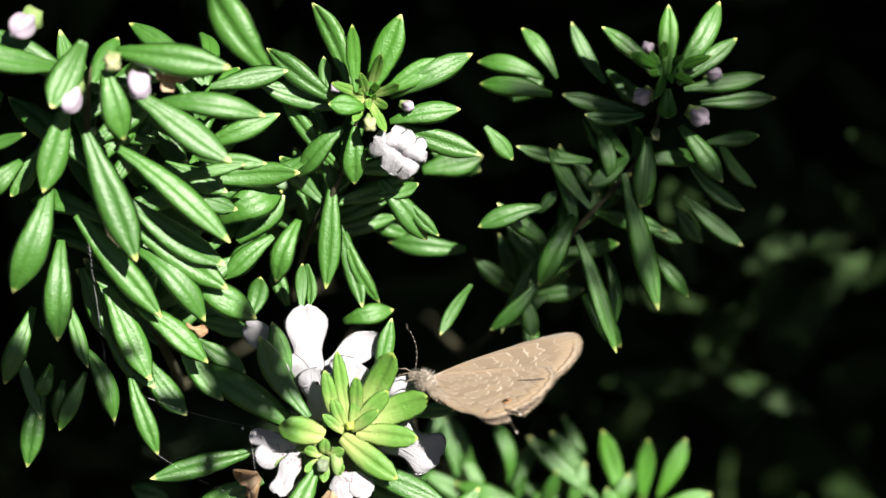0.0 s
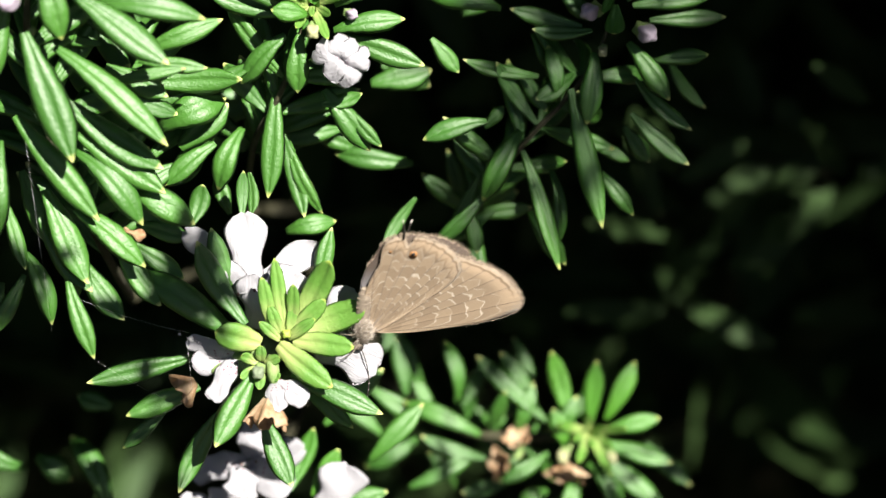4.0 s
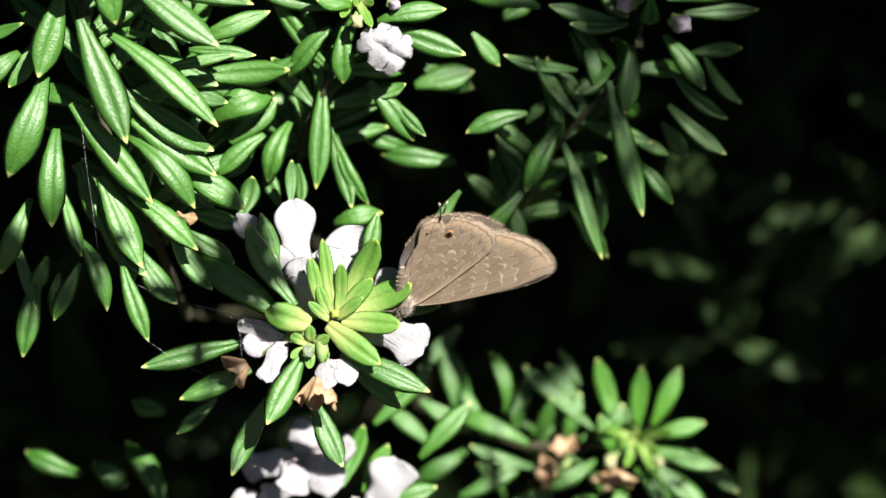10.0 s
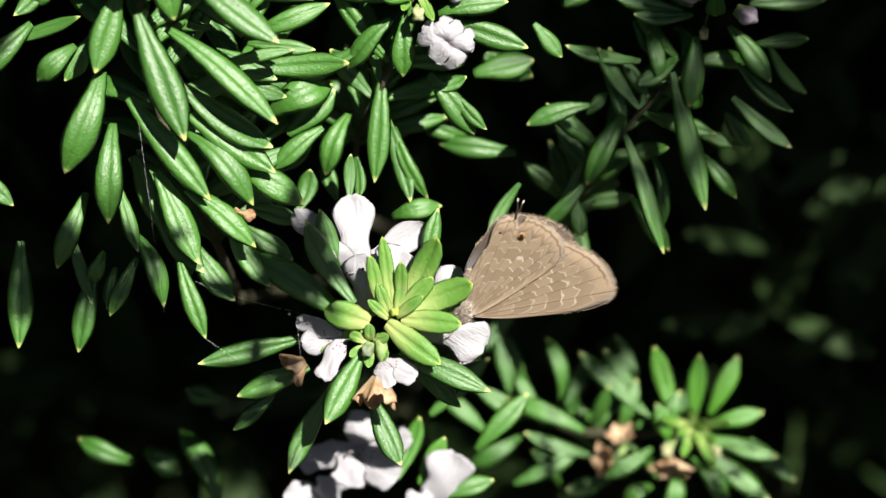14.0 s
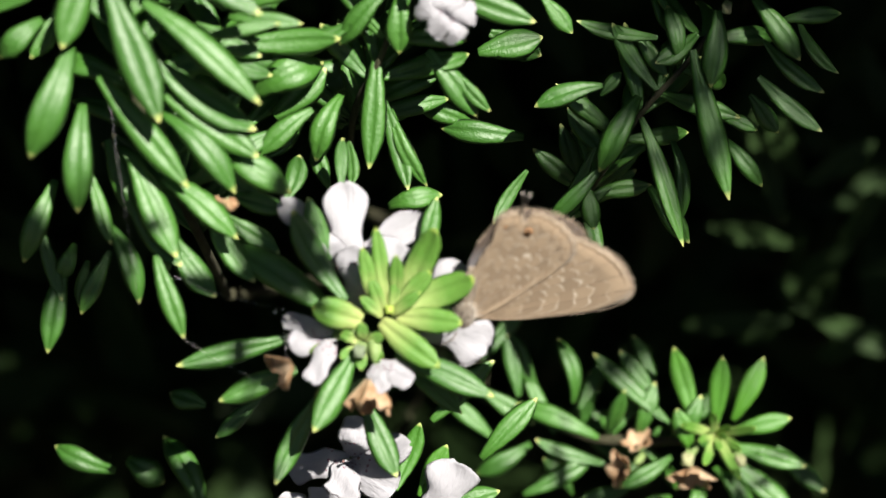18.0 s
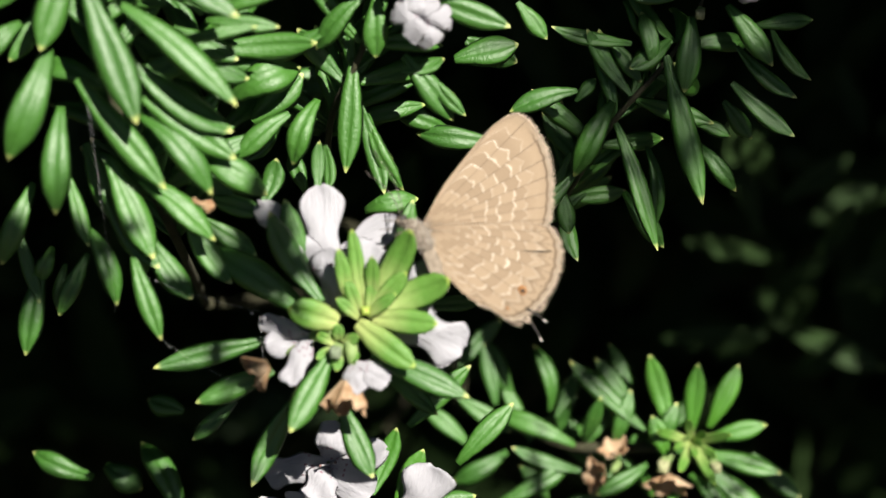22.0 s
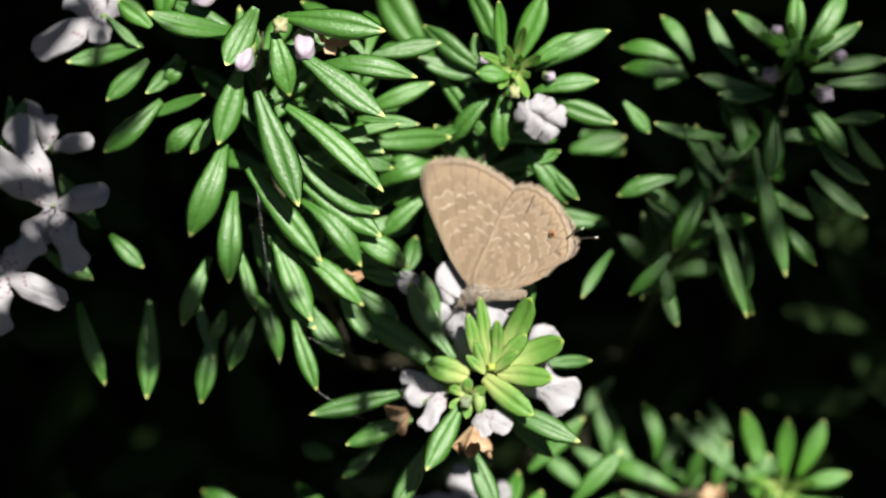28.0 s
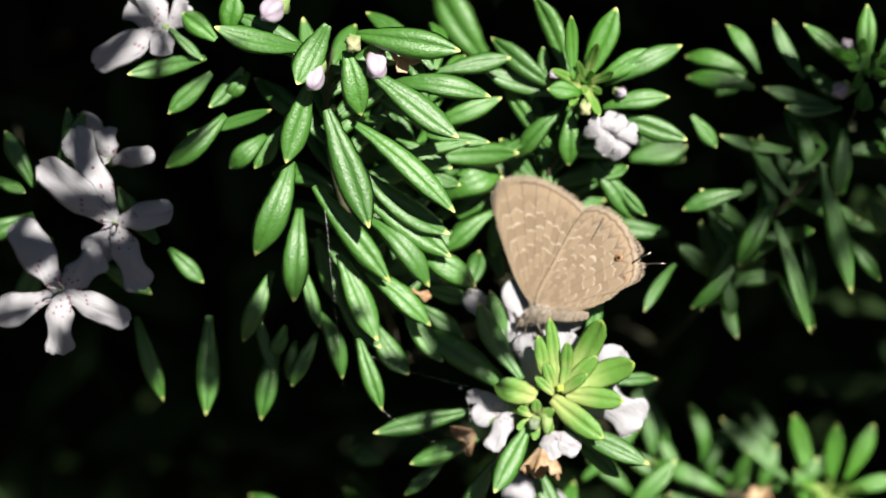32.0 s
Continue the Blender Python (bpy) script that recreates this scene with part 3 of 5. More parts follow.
leaf(sprig, (-2.3, -6.7, -26.9), (-4.6, -9.5, -31.0), 1.65)
leaf(sprig, (-6.1, -6.5, -28.5), (-7.5, -10.5, -34.2), 2.44)
leaf(sprig, (-12.2, -5.9, -25.8), (-12.4, -11.1, -33.3), 2.62)
leaf(sprig, (-18.9, -6.0, -26.0), (-16.3, -10.4, -32.3), 2.03)
leaf(sprig, (-2.3, -1.3, -0.1), (-10.3, 0.5, 0.8), 2.64)
leaf(sprig, (-0.3, -1.0, 2.0), (-2.7, -4.8, -1.6), 2.98)
leaf(sprig, (-13.5, -0.6, -9.6), (-5.7, -1.0, -6.6), 1.41)
leaf(sprig, (-9.9, -0.5, -7.6), (-15.2, -3.1, -11.5), 2.43)
leaf(sprig, (-6.5, -0.6, -9.6), (-9.7, -2.3, -12.0), 2.26)
leaf(sprig, (-8.6, 2.8, -4.7), (-11.6, 0.8, -7.6), 1.98)
leaf(sprig, (-15.0, 3.9, -1.4), (-12.0, 2.3, -3.7), 1.31)
leaf(sprig, (-11.7, 2.5, -3.5), (-18.7, 1.6, -4.8), 2.06)
leaf(sprig, (5.9, -0.3, -12.6), (10.7, -1.3, -14.1), 1.90)
leaf(sprig, (4.8, 0.3, -13.6), (9.3, 1.0, -12.5), 1.44)
leaf(sprig, (4.5, 1.1, -8.9), (0.7, 2.1, -9.2), 1.23)
leaf(sprig, (7.7, -0.5, -9.4), (13.3, -0.8, -9.8), 1.51)
leaf(sprig, (5.0, -2.4, -10.5), (11.7, -1.6, -9.3), 1.22)
leaf(sprig, (7.1, -0.0, -14.0), (10.6, -0.5, -14.6), 1.72)
leaf(sprig, (7.7, 0.7, -14.7), (9.3, 1.7, -13.2), 1.35)
leaf(sprig, (8.6, 2.9, -18.5), (14.0, 5.2, -16.9), 3.55)
leaf(sprig, (15.7, -2.9, -23.3), (15.8, -0.7, -20.2), 1.36)
leaf(sprig, (7.0, -4.1, -23.3), (11.7, -4.8, -24.3), 1.84)
leaf(sprig, (6.9, -5.9, -24.1), (11.1, -7.5, -26.4), 2.02)
leaf(sprig, (-5.2, 0.7, -9.4), (-7.6, -1.5, -12.5), 2.08)
leaf(sprig, (-5.3, -5.5, -27.1), (-6.6, -7.2, -29.4), 1.66)
leaf(sprig, (-4.5, -5.5, -28.8), (-5.2, -7.6, -31.8), 1.37)
leaf(sprig, (4.2, -1.6, -19.7), (9.4, -4.5, -23.8), 2.42)
leaf(sprig, (4.7, -4.3, -25.3), (9.9, -6.0, -27.8), 2.24)
leaf(sprig, (0.6, -3.8, -24.6), (1.7, -7.3, -29.6), 2.14)
leaf(sprig, (-2.5, -1.7, -19.8), (-0.3, -5.2, -24.8), 2.23)
leaf(sprig, (4.8, 0.9, -10.9), (9.9, -0.5, -12.9), 2.19)
leaf(sprig, (1.5, -4.2, -26.9), (4.7, -6.5, -30.2), 1.96)
leaf(sprig, (-10.7, 2.5, -1.7), (-13.5, 2.9, 0.7), 2.14, young=2)
leaf(sprig, (-9.5, 1.9, -0.8), (-8.7, 3.1, 2.7), 2.41, young=2)
leaf(sprig, (-11.4, 2.5, -5.1), (-15.2, 0.4, -8.1), 2.17)
leaf(sprig, (-8.2, 3.4, -5.6), (-10.2, 2.1, -7.5), 1.70)
bud(sprig, (-1.2, -0.9, -1.2), 2.6, (-0.1, -0.9, -0.3), LILAC, "pale lilac bud")
bud(sprig, (3.5, 0.6, -0.9), 2.8, (0.1, -0.9, -0.2), LILAC, "pale lilac bud")
bud(sprig, (-4.5, 3.6, 1.7), 2.8, (-0.3, -0.8, 0.1), LILAC, "pale lilac bud")
bud(sprig, (1.8, -0.9, 0.5), 2.0, (0.1, -0.9, 0.3), CREAM, "cream bud")
bud(sprig, (-0.1, -1.6, -5.7), 0.8, (-0.1, -0.9, 0.1), CREAM, "small yellowish bud")
flower(sprig, (5.2, 0.3, -1.3), (0.5, -0.8, -0.2), [(7.3, -1.5, -2.1, 2.6), (5.6, -1.6, -2.3, 2.2), (6.0, 1.4, 2.0, 1.6)], 0, dried=1, lift=OUT)
flower(sprig, (-15.7, 4.7, -1.9), (-0.5, -0.8, 0.2), [(-21.7, 2.0, -4.1, 3.0), (-19.1, 5.9, -0.3, 2.6), (-13.3, 5.1, 0.3, 2.8), (-15.7, 2.5, -3.4, 2.6), (-17.8, 7.0, 1.3, 3)], 0, lift=OUT)
flake = blade_at("dry_flake", DRIES[0], sprig, (6.5, -7.7, -21.1), (8.3, -8.2, -21.4), 0.9, 20, OUT, "pale brown dry flake caught between leaves")
drop = aim(part("droplet", egg_bm(0.25 * MM, 0.62 * MM, 3, 0.2, 10, 6), PALE_SPECK, sprig, "tiny white speck on a leaf"), (7.5, -6.5, -18.7), OUT)
stem_leaves(sprig, [(-0.2, 1.0, -1.5), (-1.0, -0.3, -7.3), (-0.1, -1.8, -14.7), (2.1, -2.3, -22.4), (3.5, 1.0, -31.6)], 2.4, 8.5, 51)
stem_leaves(sprig, [(9.0, 4.0, -3.0), (7.5, 3.0, -9.0), (6.5, 3.0, -17.0), (7.5, 4.0, -26.0)], 3.0, 8.0, 52, -0.1)
JOINTS.append(stem_of(sprig, (1.7, 20.5, -52.7), 0.55, [(-1.0, -0.3, -7.3), (-0.1, -1.8, -14.7), (2.1, -2.3, -22.4), (3.5, 1.0, -31.6)]))

# ---- sprig with one open white flower ----
LEAN[0] = Vector((-0.22, -0.78, 0.58))
sprig = thing("shrub_sprig", (3.0, 19.9, 621.4), "upright green sprig tip with one white flower and cream buds", "sprig", "shrub sprigs")
leaf(sprig, (-0.3, -2.2, 2.1), (-0.6, -0.7, 7.7), 1.34, young=2)
leaf(sprig, (-1.0, -0.2, 1.5), (-4.0, 3.7, 7.1), 2.52)
leaf(sprig, (-1.9, -1.0, 0.4), (-7.8, 1.6, 4.0), 2.42)
leaf(sprig, (-0.7, -1.2, -0.0), (-8.4, -0.1, 1.6), 2.52)
leaf(sprig, (0.3, -2.9, 1.1), (-2.6, -3.6, 1.9), 1.92, young=2)
leaf(sprig, (0.6, -1.5, 1.3), (3.4, 1.5, 7.3), 2.70, young=2)
leaf(sprig, (0.7, 0.1, 1.9), (2.5, 2.8, 5.7), 1.65, young=2)
leaf(sprig, (1.9, -1.4, 1.5), (6.7, 0.2, 3.8), 2.12, young=2)
leaf(sprig, (2.4, -0.7, 0.7), (9.3, 1.3, 3.6), 2.42)
leaf(sprig, (2.4, -1.9, -1.0), (8.3, -1.3, -0.2), 2.32)
leaf(sprig, (2.8, -1.4, -1.9), (10.0, -2.7, -3.9), 2.44)
leaf(sprig, (-0.5, -1.8, -1.6), (-0.6, -3.7, -6.2), 2.33)
leaf(sprig, (-1.6, -2.2, -1.4), (-5.4, -2.9, -5.9), 2.42)
leaf(sprig, (-4.3, -2.7, -3.9), (-10.0, -4.1, -5.9), 2.14)
leaf(sprig, (-2.5, -1.5, -7.4), (-3.2, -6.4, -15.3), 2.48)
leaf(sprig, (-2.1, -2.5, -11.4), (-0.1, -6.6, -17.2), 2.00)
leaf(sprig, (-1.6, -2.0, -12.5), (1.4, -5.6, -17.6), 1.71)
leaf(sprig, (1.6, -2.7, -6.5), (5.5, -4.4, -11.6), 2.46)
leaf(sprig, (3.5, -3.1, -8.0), (6.5, -5.0, -10.7), 1.48)
leaf(sprig, (-5.5, -2.6, -10.7), (-7.5, -5.7, -15.1), 2.49)
leaf(sprig, (-8.4, -2.9, -11.1), (-11.8, -5.5, -14.9), 2.69)
leaf(sprig, (1.4, -3.8, -7.2), (4.8, -3.3, -6.4), 1.67)
leaf(sprig, (-3.1, 0.1, 0.2), (-3.1, 2.0, 2.9), 1.36)
leaf(sprig, (9.1, -3.7, -14.0), (2.3, -3.3, -13.4), 2.20, back=9)
leaf(sprig, (4.7, -3.0, -13.0), (0.4, -2.0, -11.6), 2.10, back=9)
leaf(sprig, (-2.1, -1.0, -8.4), (-12.8, -2.1, -11.7), 4.18, back=14)
leaf(sprig, (-7.9, 5.1, -1.4), (-12.9, 9.3, 4.6), 4.20, back=10)
leaf(sprig, (5.4, 0.2, -8.4), (10.6, 0.9, -7.4), 3.00, back=9)
leaf(sprig, (-10.8, -3.6, -12.2), (-6.7, -1.4, -9.0), 3.09)
leaf(sprig, (-7.5, -5.8, -10.0), (-11.8, -7.9, -13.0), 2.25)
leaf(sprig, (-9.8, -8.2, -17.0), (-8.7, -6.2, -14.1), 2.18)
leaf(sprig, (-4.8, -5.6, -13.2), (-4.6, -7.7, -16.2), 1.39)
leaf(sprig, (6.3, 2.8, -8.2), (10.5, 1.8, -9.7), 2.63, back=9)
leaf(sprig, (-6.6, -6.1, -17.4), (-7.8, -4.2, -14.7), 1.80)
leaf(sprig, (-1.8, -6.1, -19.2), (2.6, -5.5, -18.4), 2.21)
leaf(sprig, (13.1, 6.2, -5.1), (16.0, 7.3, -3.5), 2.24, back=8)
heart_of(sprig, (0.6, -0.8, 0.7), 12, 3.0, True)
flower(sprig, (3.2, -4.3, -2.4), OUT, [(1.0, -4.6, -1.2, 2.3), (2.6, -4.4, -0.2, 2.4), (4.3, -4.4, -0.4, 1.7), (5.4, -5.1, -1.6, 2.0), (4.0, -6.2, -3.6, 2.2), (2.2, -6.0, -3.2, 2.2)], 0.6, lift=OUT, puffed=True)
bud(sprig, (0.8, -2.2, -0.4), 1.7, (0, -0.9, 0.2), CREAM, "cream bud")
bud(sprig, (3.3, -1.1, 0.2), 1.3, (0.5, -0.7, 0.3), LILAC, "pale lilac bud")
bud(sprig, (-1.7, -0.2, 1.5), 1.2, (-0.3, -0.8, 0.3), LILAC, "pale lilac bud")
stem_leaves(sprig, [(-0.9, -1.5, -3.9), (-2.5, -2.1, -8.2), (-5.0, 1.3, -15.6), (-6.5, 9.0, -22.0)], 2.4, 7.5, 53)
JOINTS.append(stem_of(sprig, (-8.2, 26.4, -42.5), 0.4, [(-0.9, -1.5, -3.9), (-2.5, -2.1, -8.2), (-5.0, 1.3, -15.6)]))

# ---- sprig with lilac buds ----
LEAN[0] = Vector((0.24, -0.66, 0.71))
sprig = thing("shrub_sprig", (29.5, 26.0, 618.5), "dark green sprig with pale lilac buds in half shade", "sprig", "shrub sprigs")
leaf(sprig, (-0.1, -0.4, 1.1), (-0.0, 3.2, 6.3), 1.97, young=2)
leaf(sprig, (0.4, -0.4, 1.1), (4.6, 4.2, 6.0), 2.42)
leaf(sprig, (0.8, -0.7, 0.7), (6.1, 2.4, 3.4), 1.97)
leaf(sprig, (1.5, -0.1, -0.2), (8.7, 1.3, 0.1), 2.07)
leaf(sprig, (3.1, -0.0, -1.8), (9.9, 1.1, -2.0), 1.90)
leaf(sprig, (3.7, -1.2, -5.2), (8.6, -0.0, -5.3), 1.73)
leaf(sprig, (-1.1, -0.3, 1.3), (-5.8, 2.1, 4.8), 2.06)
leaf(sprig, (-0.5, -0.6, 1.0), (-1.7, 0.1, 3.6), 1.07, young=2)
leaf(sprig, (-0.1, -1.0, 0.4), (-0.4, -4.1, -0.6), 1.88, young=2)
leaf(sprig, (-1.7, -2.5, -3.6), (-2.3, -6.1, -8.7), 2.43)
leaf(sprig, (1.2, -2.0, -2.8), (4.9, -4.8, -6.9), 2.25)
leaf(sprig, (2.1, -3.0, -6.0), (7.0, -5.5, -9.5), 1.90)
leaf(sprig, (1.8, -3.9, -9.0), (7.0, -6.4, -12.7), 1.92)
leaf(sprig, (-3.7, -4.3, -6.2), (-0.6, -10.5, -16.7), 2.52)
leaf(sprig, (-1.2, -6.7, -13.0), (2.2, -9.0, -16.4), 1.73)
leaf(sprig, (-3.3, -2.7, -5.6), (-6.7, -4.1, -7.6), 2.09)
leaf(sprig, (-2.0, -1.4, -2.0), (-7.2, -1.4, -2.0), 1.71)
leaf(sprig, (-2.8, -0.4, -2.3), (-9.1, 0.4, -1.1), 1.81)
leaf(sprig, (-6.5, -2.9, -5.9), (-13.1, -2.1, -4.8), 1.72)
leaf(sprig, (-8.0, -5.6, -9.8), (-11.2, -9.2, -14.9), 2.45)
leaf(sprig, (-7.7, -5.8, -11.8), (-4.2, -11.9, -20.4), 2.01)
leaf(sprig, (-10.9, -8.1, -15.0), (-15.4, -9.9, -19.4), 1.73)
leaf(sprig, (-12.1, -8.1, -16.9), (-11.5, -10.3, -19.9), 1.93)
leaf(sprig, (-17.0, -8.3, -15.4), (-19.8, -10.9, -19.0), 1.46)
leaf(sprig, (-9.4, 2.1, -0.5), (-12.5, 5.5, 2.6), 1.92)
leaf(sprig, (-9.8, 2.1, -2.2), (-16.2, 3.5, -2.0), 2.20)
leaf(sprig, (-10.5, 2.9, -1.0), (-16.4, 4.6, -0.4), 2.11)
leaf(sprig, (-5.1, 2.7, -1.4), (-8.0, 6.6, 2.5), 1.83)
leaf(sprig, (-11.0, -6.0, -8.5), (-16.5, -7.0, -10.0), 2.25)
leaf(sprig, (-15.9, -3.6, -1.7), (-13.5, -4.5, -4.6), 1.87)
leaf(sprig, (-8.1, -1.0, -6.7), (-5.6, -3.0, -9.6), 1.83)
leaf(sprig, (-11.3, -3.9, -16.1), (-14.2, -7.7, -21.5), 1.40)
leaf(sprig, (-10.0, -5.8, -18.7), (-13.7, -7.4, -21.0), 1.58)
leaf(sprig, (-11.7, -5.2, -19.6), (-10.6, -8.4, -24.1), 2.06)
leaf(sprig, (-4.9, -4.4, -15.0), (-4.3, -8.4, -20.7), 1.85)
leaf(sprig, (-6.8, -5.8, -18.7), (-3.4, -8.5, -22.6), 2.04)
leaf(sprig, (1.7, -0.5, -12.9), (4.2, -1.5, -16.1), 2.06)
leaf(sprig, (5.7, 3.0, -7.9), (9.2, 1.4, -12.0), 1.87)
leaf(sprig, (-1.1, -2.4, -13.9), (2.2, -3.1, -14.8), 1.67)
leaf(sprig, (-6.9, 1.7, -4.5), (-5.4, -0.1, -7.1), 1.84)
leaf(sprig, (-4.7, 5.0, -1.6), (-1.6, 3.3, -4.0), 2.31)
leaf(sprig, (-11.0, -3.1, -11.4), (-9.3, -2.0, -9.8), 1.38)
heart_of(sprig, (-0.0, 0.8, 1.1), 10, 3.2, 2)
bud(sprig, (-1.5, -0.7, -0.2), 2.1, (-0.5, -0.8, 0.3), LILAC, "pale lilac bud")
bud(sprig, (2.0, -1.2, -1.8), 2.3, (0.3, -0.9, 0.3), LILAC, "pale lilac bud")
bud(sprig, (-1.3, 2.5, 1.9), 1.6, (-0.3, -0.6, 0.7), LILAC, "pale lilac bud")
bud(sprig, (3.3, 1.4, 0.3), 1.6, (0.5, -0.6, 0.4), LILAC, "pale lilac bud")
bud(sprig, (-1.0, -2.2, -3.1), 1.2, (-0.1, -0.9, 0.1), CREAM, "small yellowish bud")
stem_leaves(sprig, [(-1.4, -1.8, -4.3), (-4.0, -3.2, -8.1), (-7.6, -4.7, -12.0), (-11.2, -3.2, -20.2), (-13.0, 3.0, -28.0)], 2.8, 7.0, 54)
JOINTS.append(stem_of(sprig, (-16.2, 25.1, -53.0), 0.34, [(-1.4, -1.8, -4.3), (-4.0, -3.2, -8.1), (-7.6, -4.7, -12.0), (-11.2, -3.2, -20.2)]))

# ---- low sprig with withered flowers ----
sprig = thing("shrub_sprig", (30.5, 24.7, 567.8), "low green sprig with withered brown flowers", "sprig", "shrub sprigs", size=1.07)
leaf(sprig, (-0.1, -0.3, 1.3), (0.3, 1.7, 7.7), 1.99, young=2)
leaf(sprig, (1.5, 0.0, 1.8), (4.0, 2.5, 7.0), 2.17, young=2)
leaf(sprig, (-1.7, -0.3, 1.3), (-3.9, 2.9, 7.7), 2.08, young=2)
leaf(sprig, (-2.3, -2.2, 0.4), (-3.7, -0.9, 3.9), 1.98, young=2)
leaf(sprig, (1.5, -1.2, 1.7), (6.4, -0.6, 2.7), 1.90, young=2)
leaf(sprig, (1.0, -1.2, -0.0), (7.8, -3.0, -0.8), 2.34)
leaf(sprig, (0.4, -2.5, -0.0), (7.1, -5.4, -4.2), 2.67)
leaf(sprig, (-0.2, -3.1, -0.9), (3.1, -5.9, -4.9), 2.42)
leaf(sprig, (-3.9, -1.9, -0.9), (-8.5, -4.2, -2.5), 1.99)
leaf(sprig, (-4.1, 0.6, 0.9), (-10.8, 4.1, 5.9), 2.35)
leaf(sprig, (-5.1, 3.4, 1.4), (-8.4, 5.8, 4.8), 1.94)
leaf(sprig, (-10.3, -0.2, -0.2), (-17.7, 2.3, 1.5), 2.18)
leaf(sprig, (-9.8, -1.5, -2.1), (-15.9, -0.3, -0.4), 1.82)
leaf(sprig, (-12.5, 2.3, 1.6), (-14.0, 5.7, 6.4), 2.18)
leaf(sprig, (-1.6, -2.2, -3.1), (-2.5, -5.4, -6.0), 2.35)
leaf(sprig, (5.5, 0.1, -1.5), (9.9, -2.1, -4.7), 2.18)
leaf(sprig, (-15.8, 4.5, 1.2), (-18.8, 7.7, 5.8), 2.21)
leaf(sprig, (-16.3, 1.7, -2.8), (-21.3, 0.1, -5.1), 2.21)
leaf(sprig, (-11.9, 2.8, 0.5), (-9.7, 6.1, 3.5), 1.76)
leaf(sprig, (-20.7, 4.5, 4.7), (-16.9, 7.8, 7.7), 1.93)
leaf(sprig, (-17.4, 3.4, 1.4), (-18.4, 6.6, 6.0), 2.02)
leaf(sprig, (-20.7, 3.0, 2.5), (-16.0, 1.2, 0.0), 2.10)
leaf(sprig, (-19.6, 0.5, -1.1), (-24.0, 2.5, 1.8), 2.01)
leaf(sprig, (-16.9, -3.1, -4.5), (-10.6, -0.5, -2.4), 2.18)
leaf(sprig, (-12.5, -2.4, -5.1), (-15.2, -0.5, -2.4), 1.93)
leaf(sprig, (-14.1, 1.5, -1.3), (-16.9, 5.5, 2.6), 1.76)
leaf(sprig, (-7.6, -2.1, -4.7), (-11.9, -2.7, -5.6), 2.01)
leaf(sprig, (-5.0, 4.5, 1.2), (-7.2, 8.2, 4.7), 1.59)
leaf(sprig, (-3.9, -3.9, -3.8), (-6.6, -4.8, -5.1), 1.99)
heart_of(sprig, (-0.0, -0.7, 0.8), 11, 3.2, True)
flower(sprig, (-2.0, -2.8, -0.4), (0, -0.9, -0.3), [(-3.7, -4.9, -1.6, 2.2), (-1.8, -5.1, -2.0, 2.6), (-1.2, -4.0, -0.4, 2.2)], 0, dried=1, lift=OUT)
flower(sprig, (-7.3, -1.7, -2.4), (-0.5, -0.8, 0), [(-9.0, -2.9, -2.3, 2.0), (-8.4, -2.3, -1.4, 1.8)], 0, dried=1, lift=OUT)
flower(sprig, (-6.7, -0.2, -1.9), (-0.2, -0.8, 0.4), [(-7.3, -0.0, 0.0, 1.6), (-6.6, -0.5, -0.6, 1.6)], 0, dried=1, lift=OUT)
bud(sprig, (-2.4, -2.4, 0.1), 1.7, (-0.2, -0.9, 0.3), CREAM, "cream bud")
bud(sprig, (1.6, -2.5, 0.0), 1.5, (0.2, -0.9, 0.3), CREAM, "cream bud")
stem_leaves(sprig, [(-1.0, 0.2, -0.5), (-3.7, 0.4, -1.0), (-10.2, 2.0, -2.3), (-15.1, 9.1, -6.1)], 3.2, 6.5, 55, 0.05)
JOINTS.append(stem_of(sprig, (-21.7, 39.2, -29.3), 0.8, [(-3.7, 0.4, -1.0), (-10.2, 2.0, -2.3), (-15.1, 9.1, -6.1)]))

# ---- low sprig with white flowers ----
sprig = thing("shrub_sprig", (-0.9, 8.5, 575.8), "low sprig with large white flowers beneath the others", "sprig", "shrub sprigs", size=0.985)
leaf(sprig, (4.4, -1.1, 0.2), (6.8, 0.8, 4.6), 2.13, young=2)
leaf(sprig, (2.2, -0.8, 0.7), (4.4, 2.6, 5.5), 2.13, young=2)
leaf(sprig, (6.5, -1.7, -0.7), (11.4, -0.8, 0.7), 2.42)
leaf(sprig, (9.7, 3.1, 0.9), (14.6, 6.2, 5.4), 2.46)
leaf(sprig, (5.3, 5.0, 3.6), (10.8, 8.1, 8.1), 2.46)
leaf(sprig, (-15.2, 1.4, -4.9), (-19.4, 7.1, -0.3), 2.98)
leaf(sprig, (-23.8, 5.2, -3.1), (-29.4, 6.5, -1.2), 2.51)
leaf(sprig, (-22.9, 6.6, -2.8), (-19.5, 5.3, -4.7), 3.02)
leaf(sprig, (-15.5, 8.7, 2.0), (-18.8, 9.3, 2.9), 2.51)
flower(sprig, (-1.6, 0.8, 2.9), OUT, [(-0.7, 2.1, 6.5, 3.6), (-7.1, -0.5, 2.7, 3.2), (3.6, 0.8, 4.6, 2.6), (2.3, -2.3, 2.0, 4.2), (-2.5, -2.6, 1.5, 3.6)], 0, stamens=2, lift=OUT)
flower(sprig, (5.9, -2.0, -1.1), OUT, [(7.7, -0.8, 4.1, 4.4), (3.4, -3.8, -0.2, 3.2)], 0, False, lift=OUT)
flower(sprig, (-4.8, -2.0, -1.1), OUT, [(-8.1, -3.0, 0.9, 3.2), (-3.6, -2.3, 1.9, 3.2), (-5.2, -4.7, -1.5, 3.4)], 0, lift=OUT)
JOINTS.append(stem_of(sprig, (0, 44, -32), 0.9))

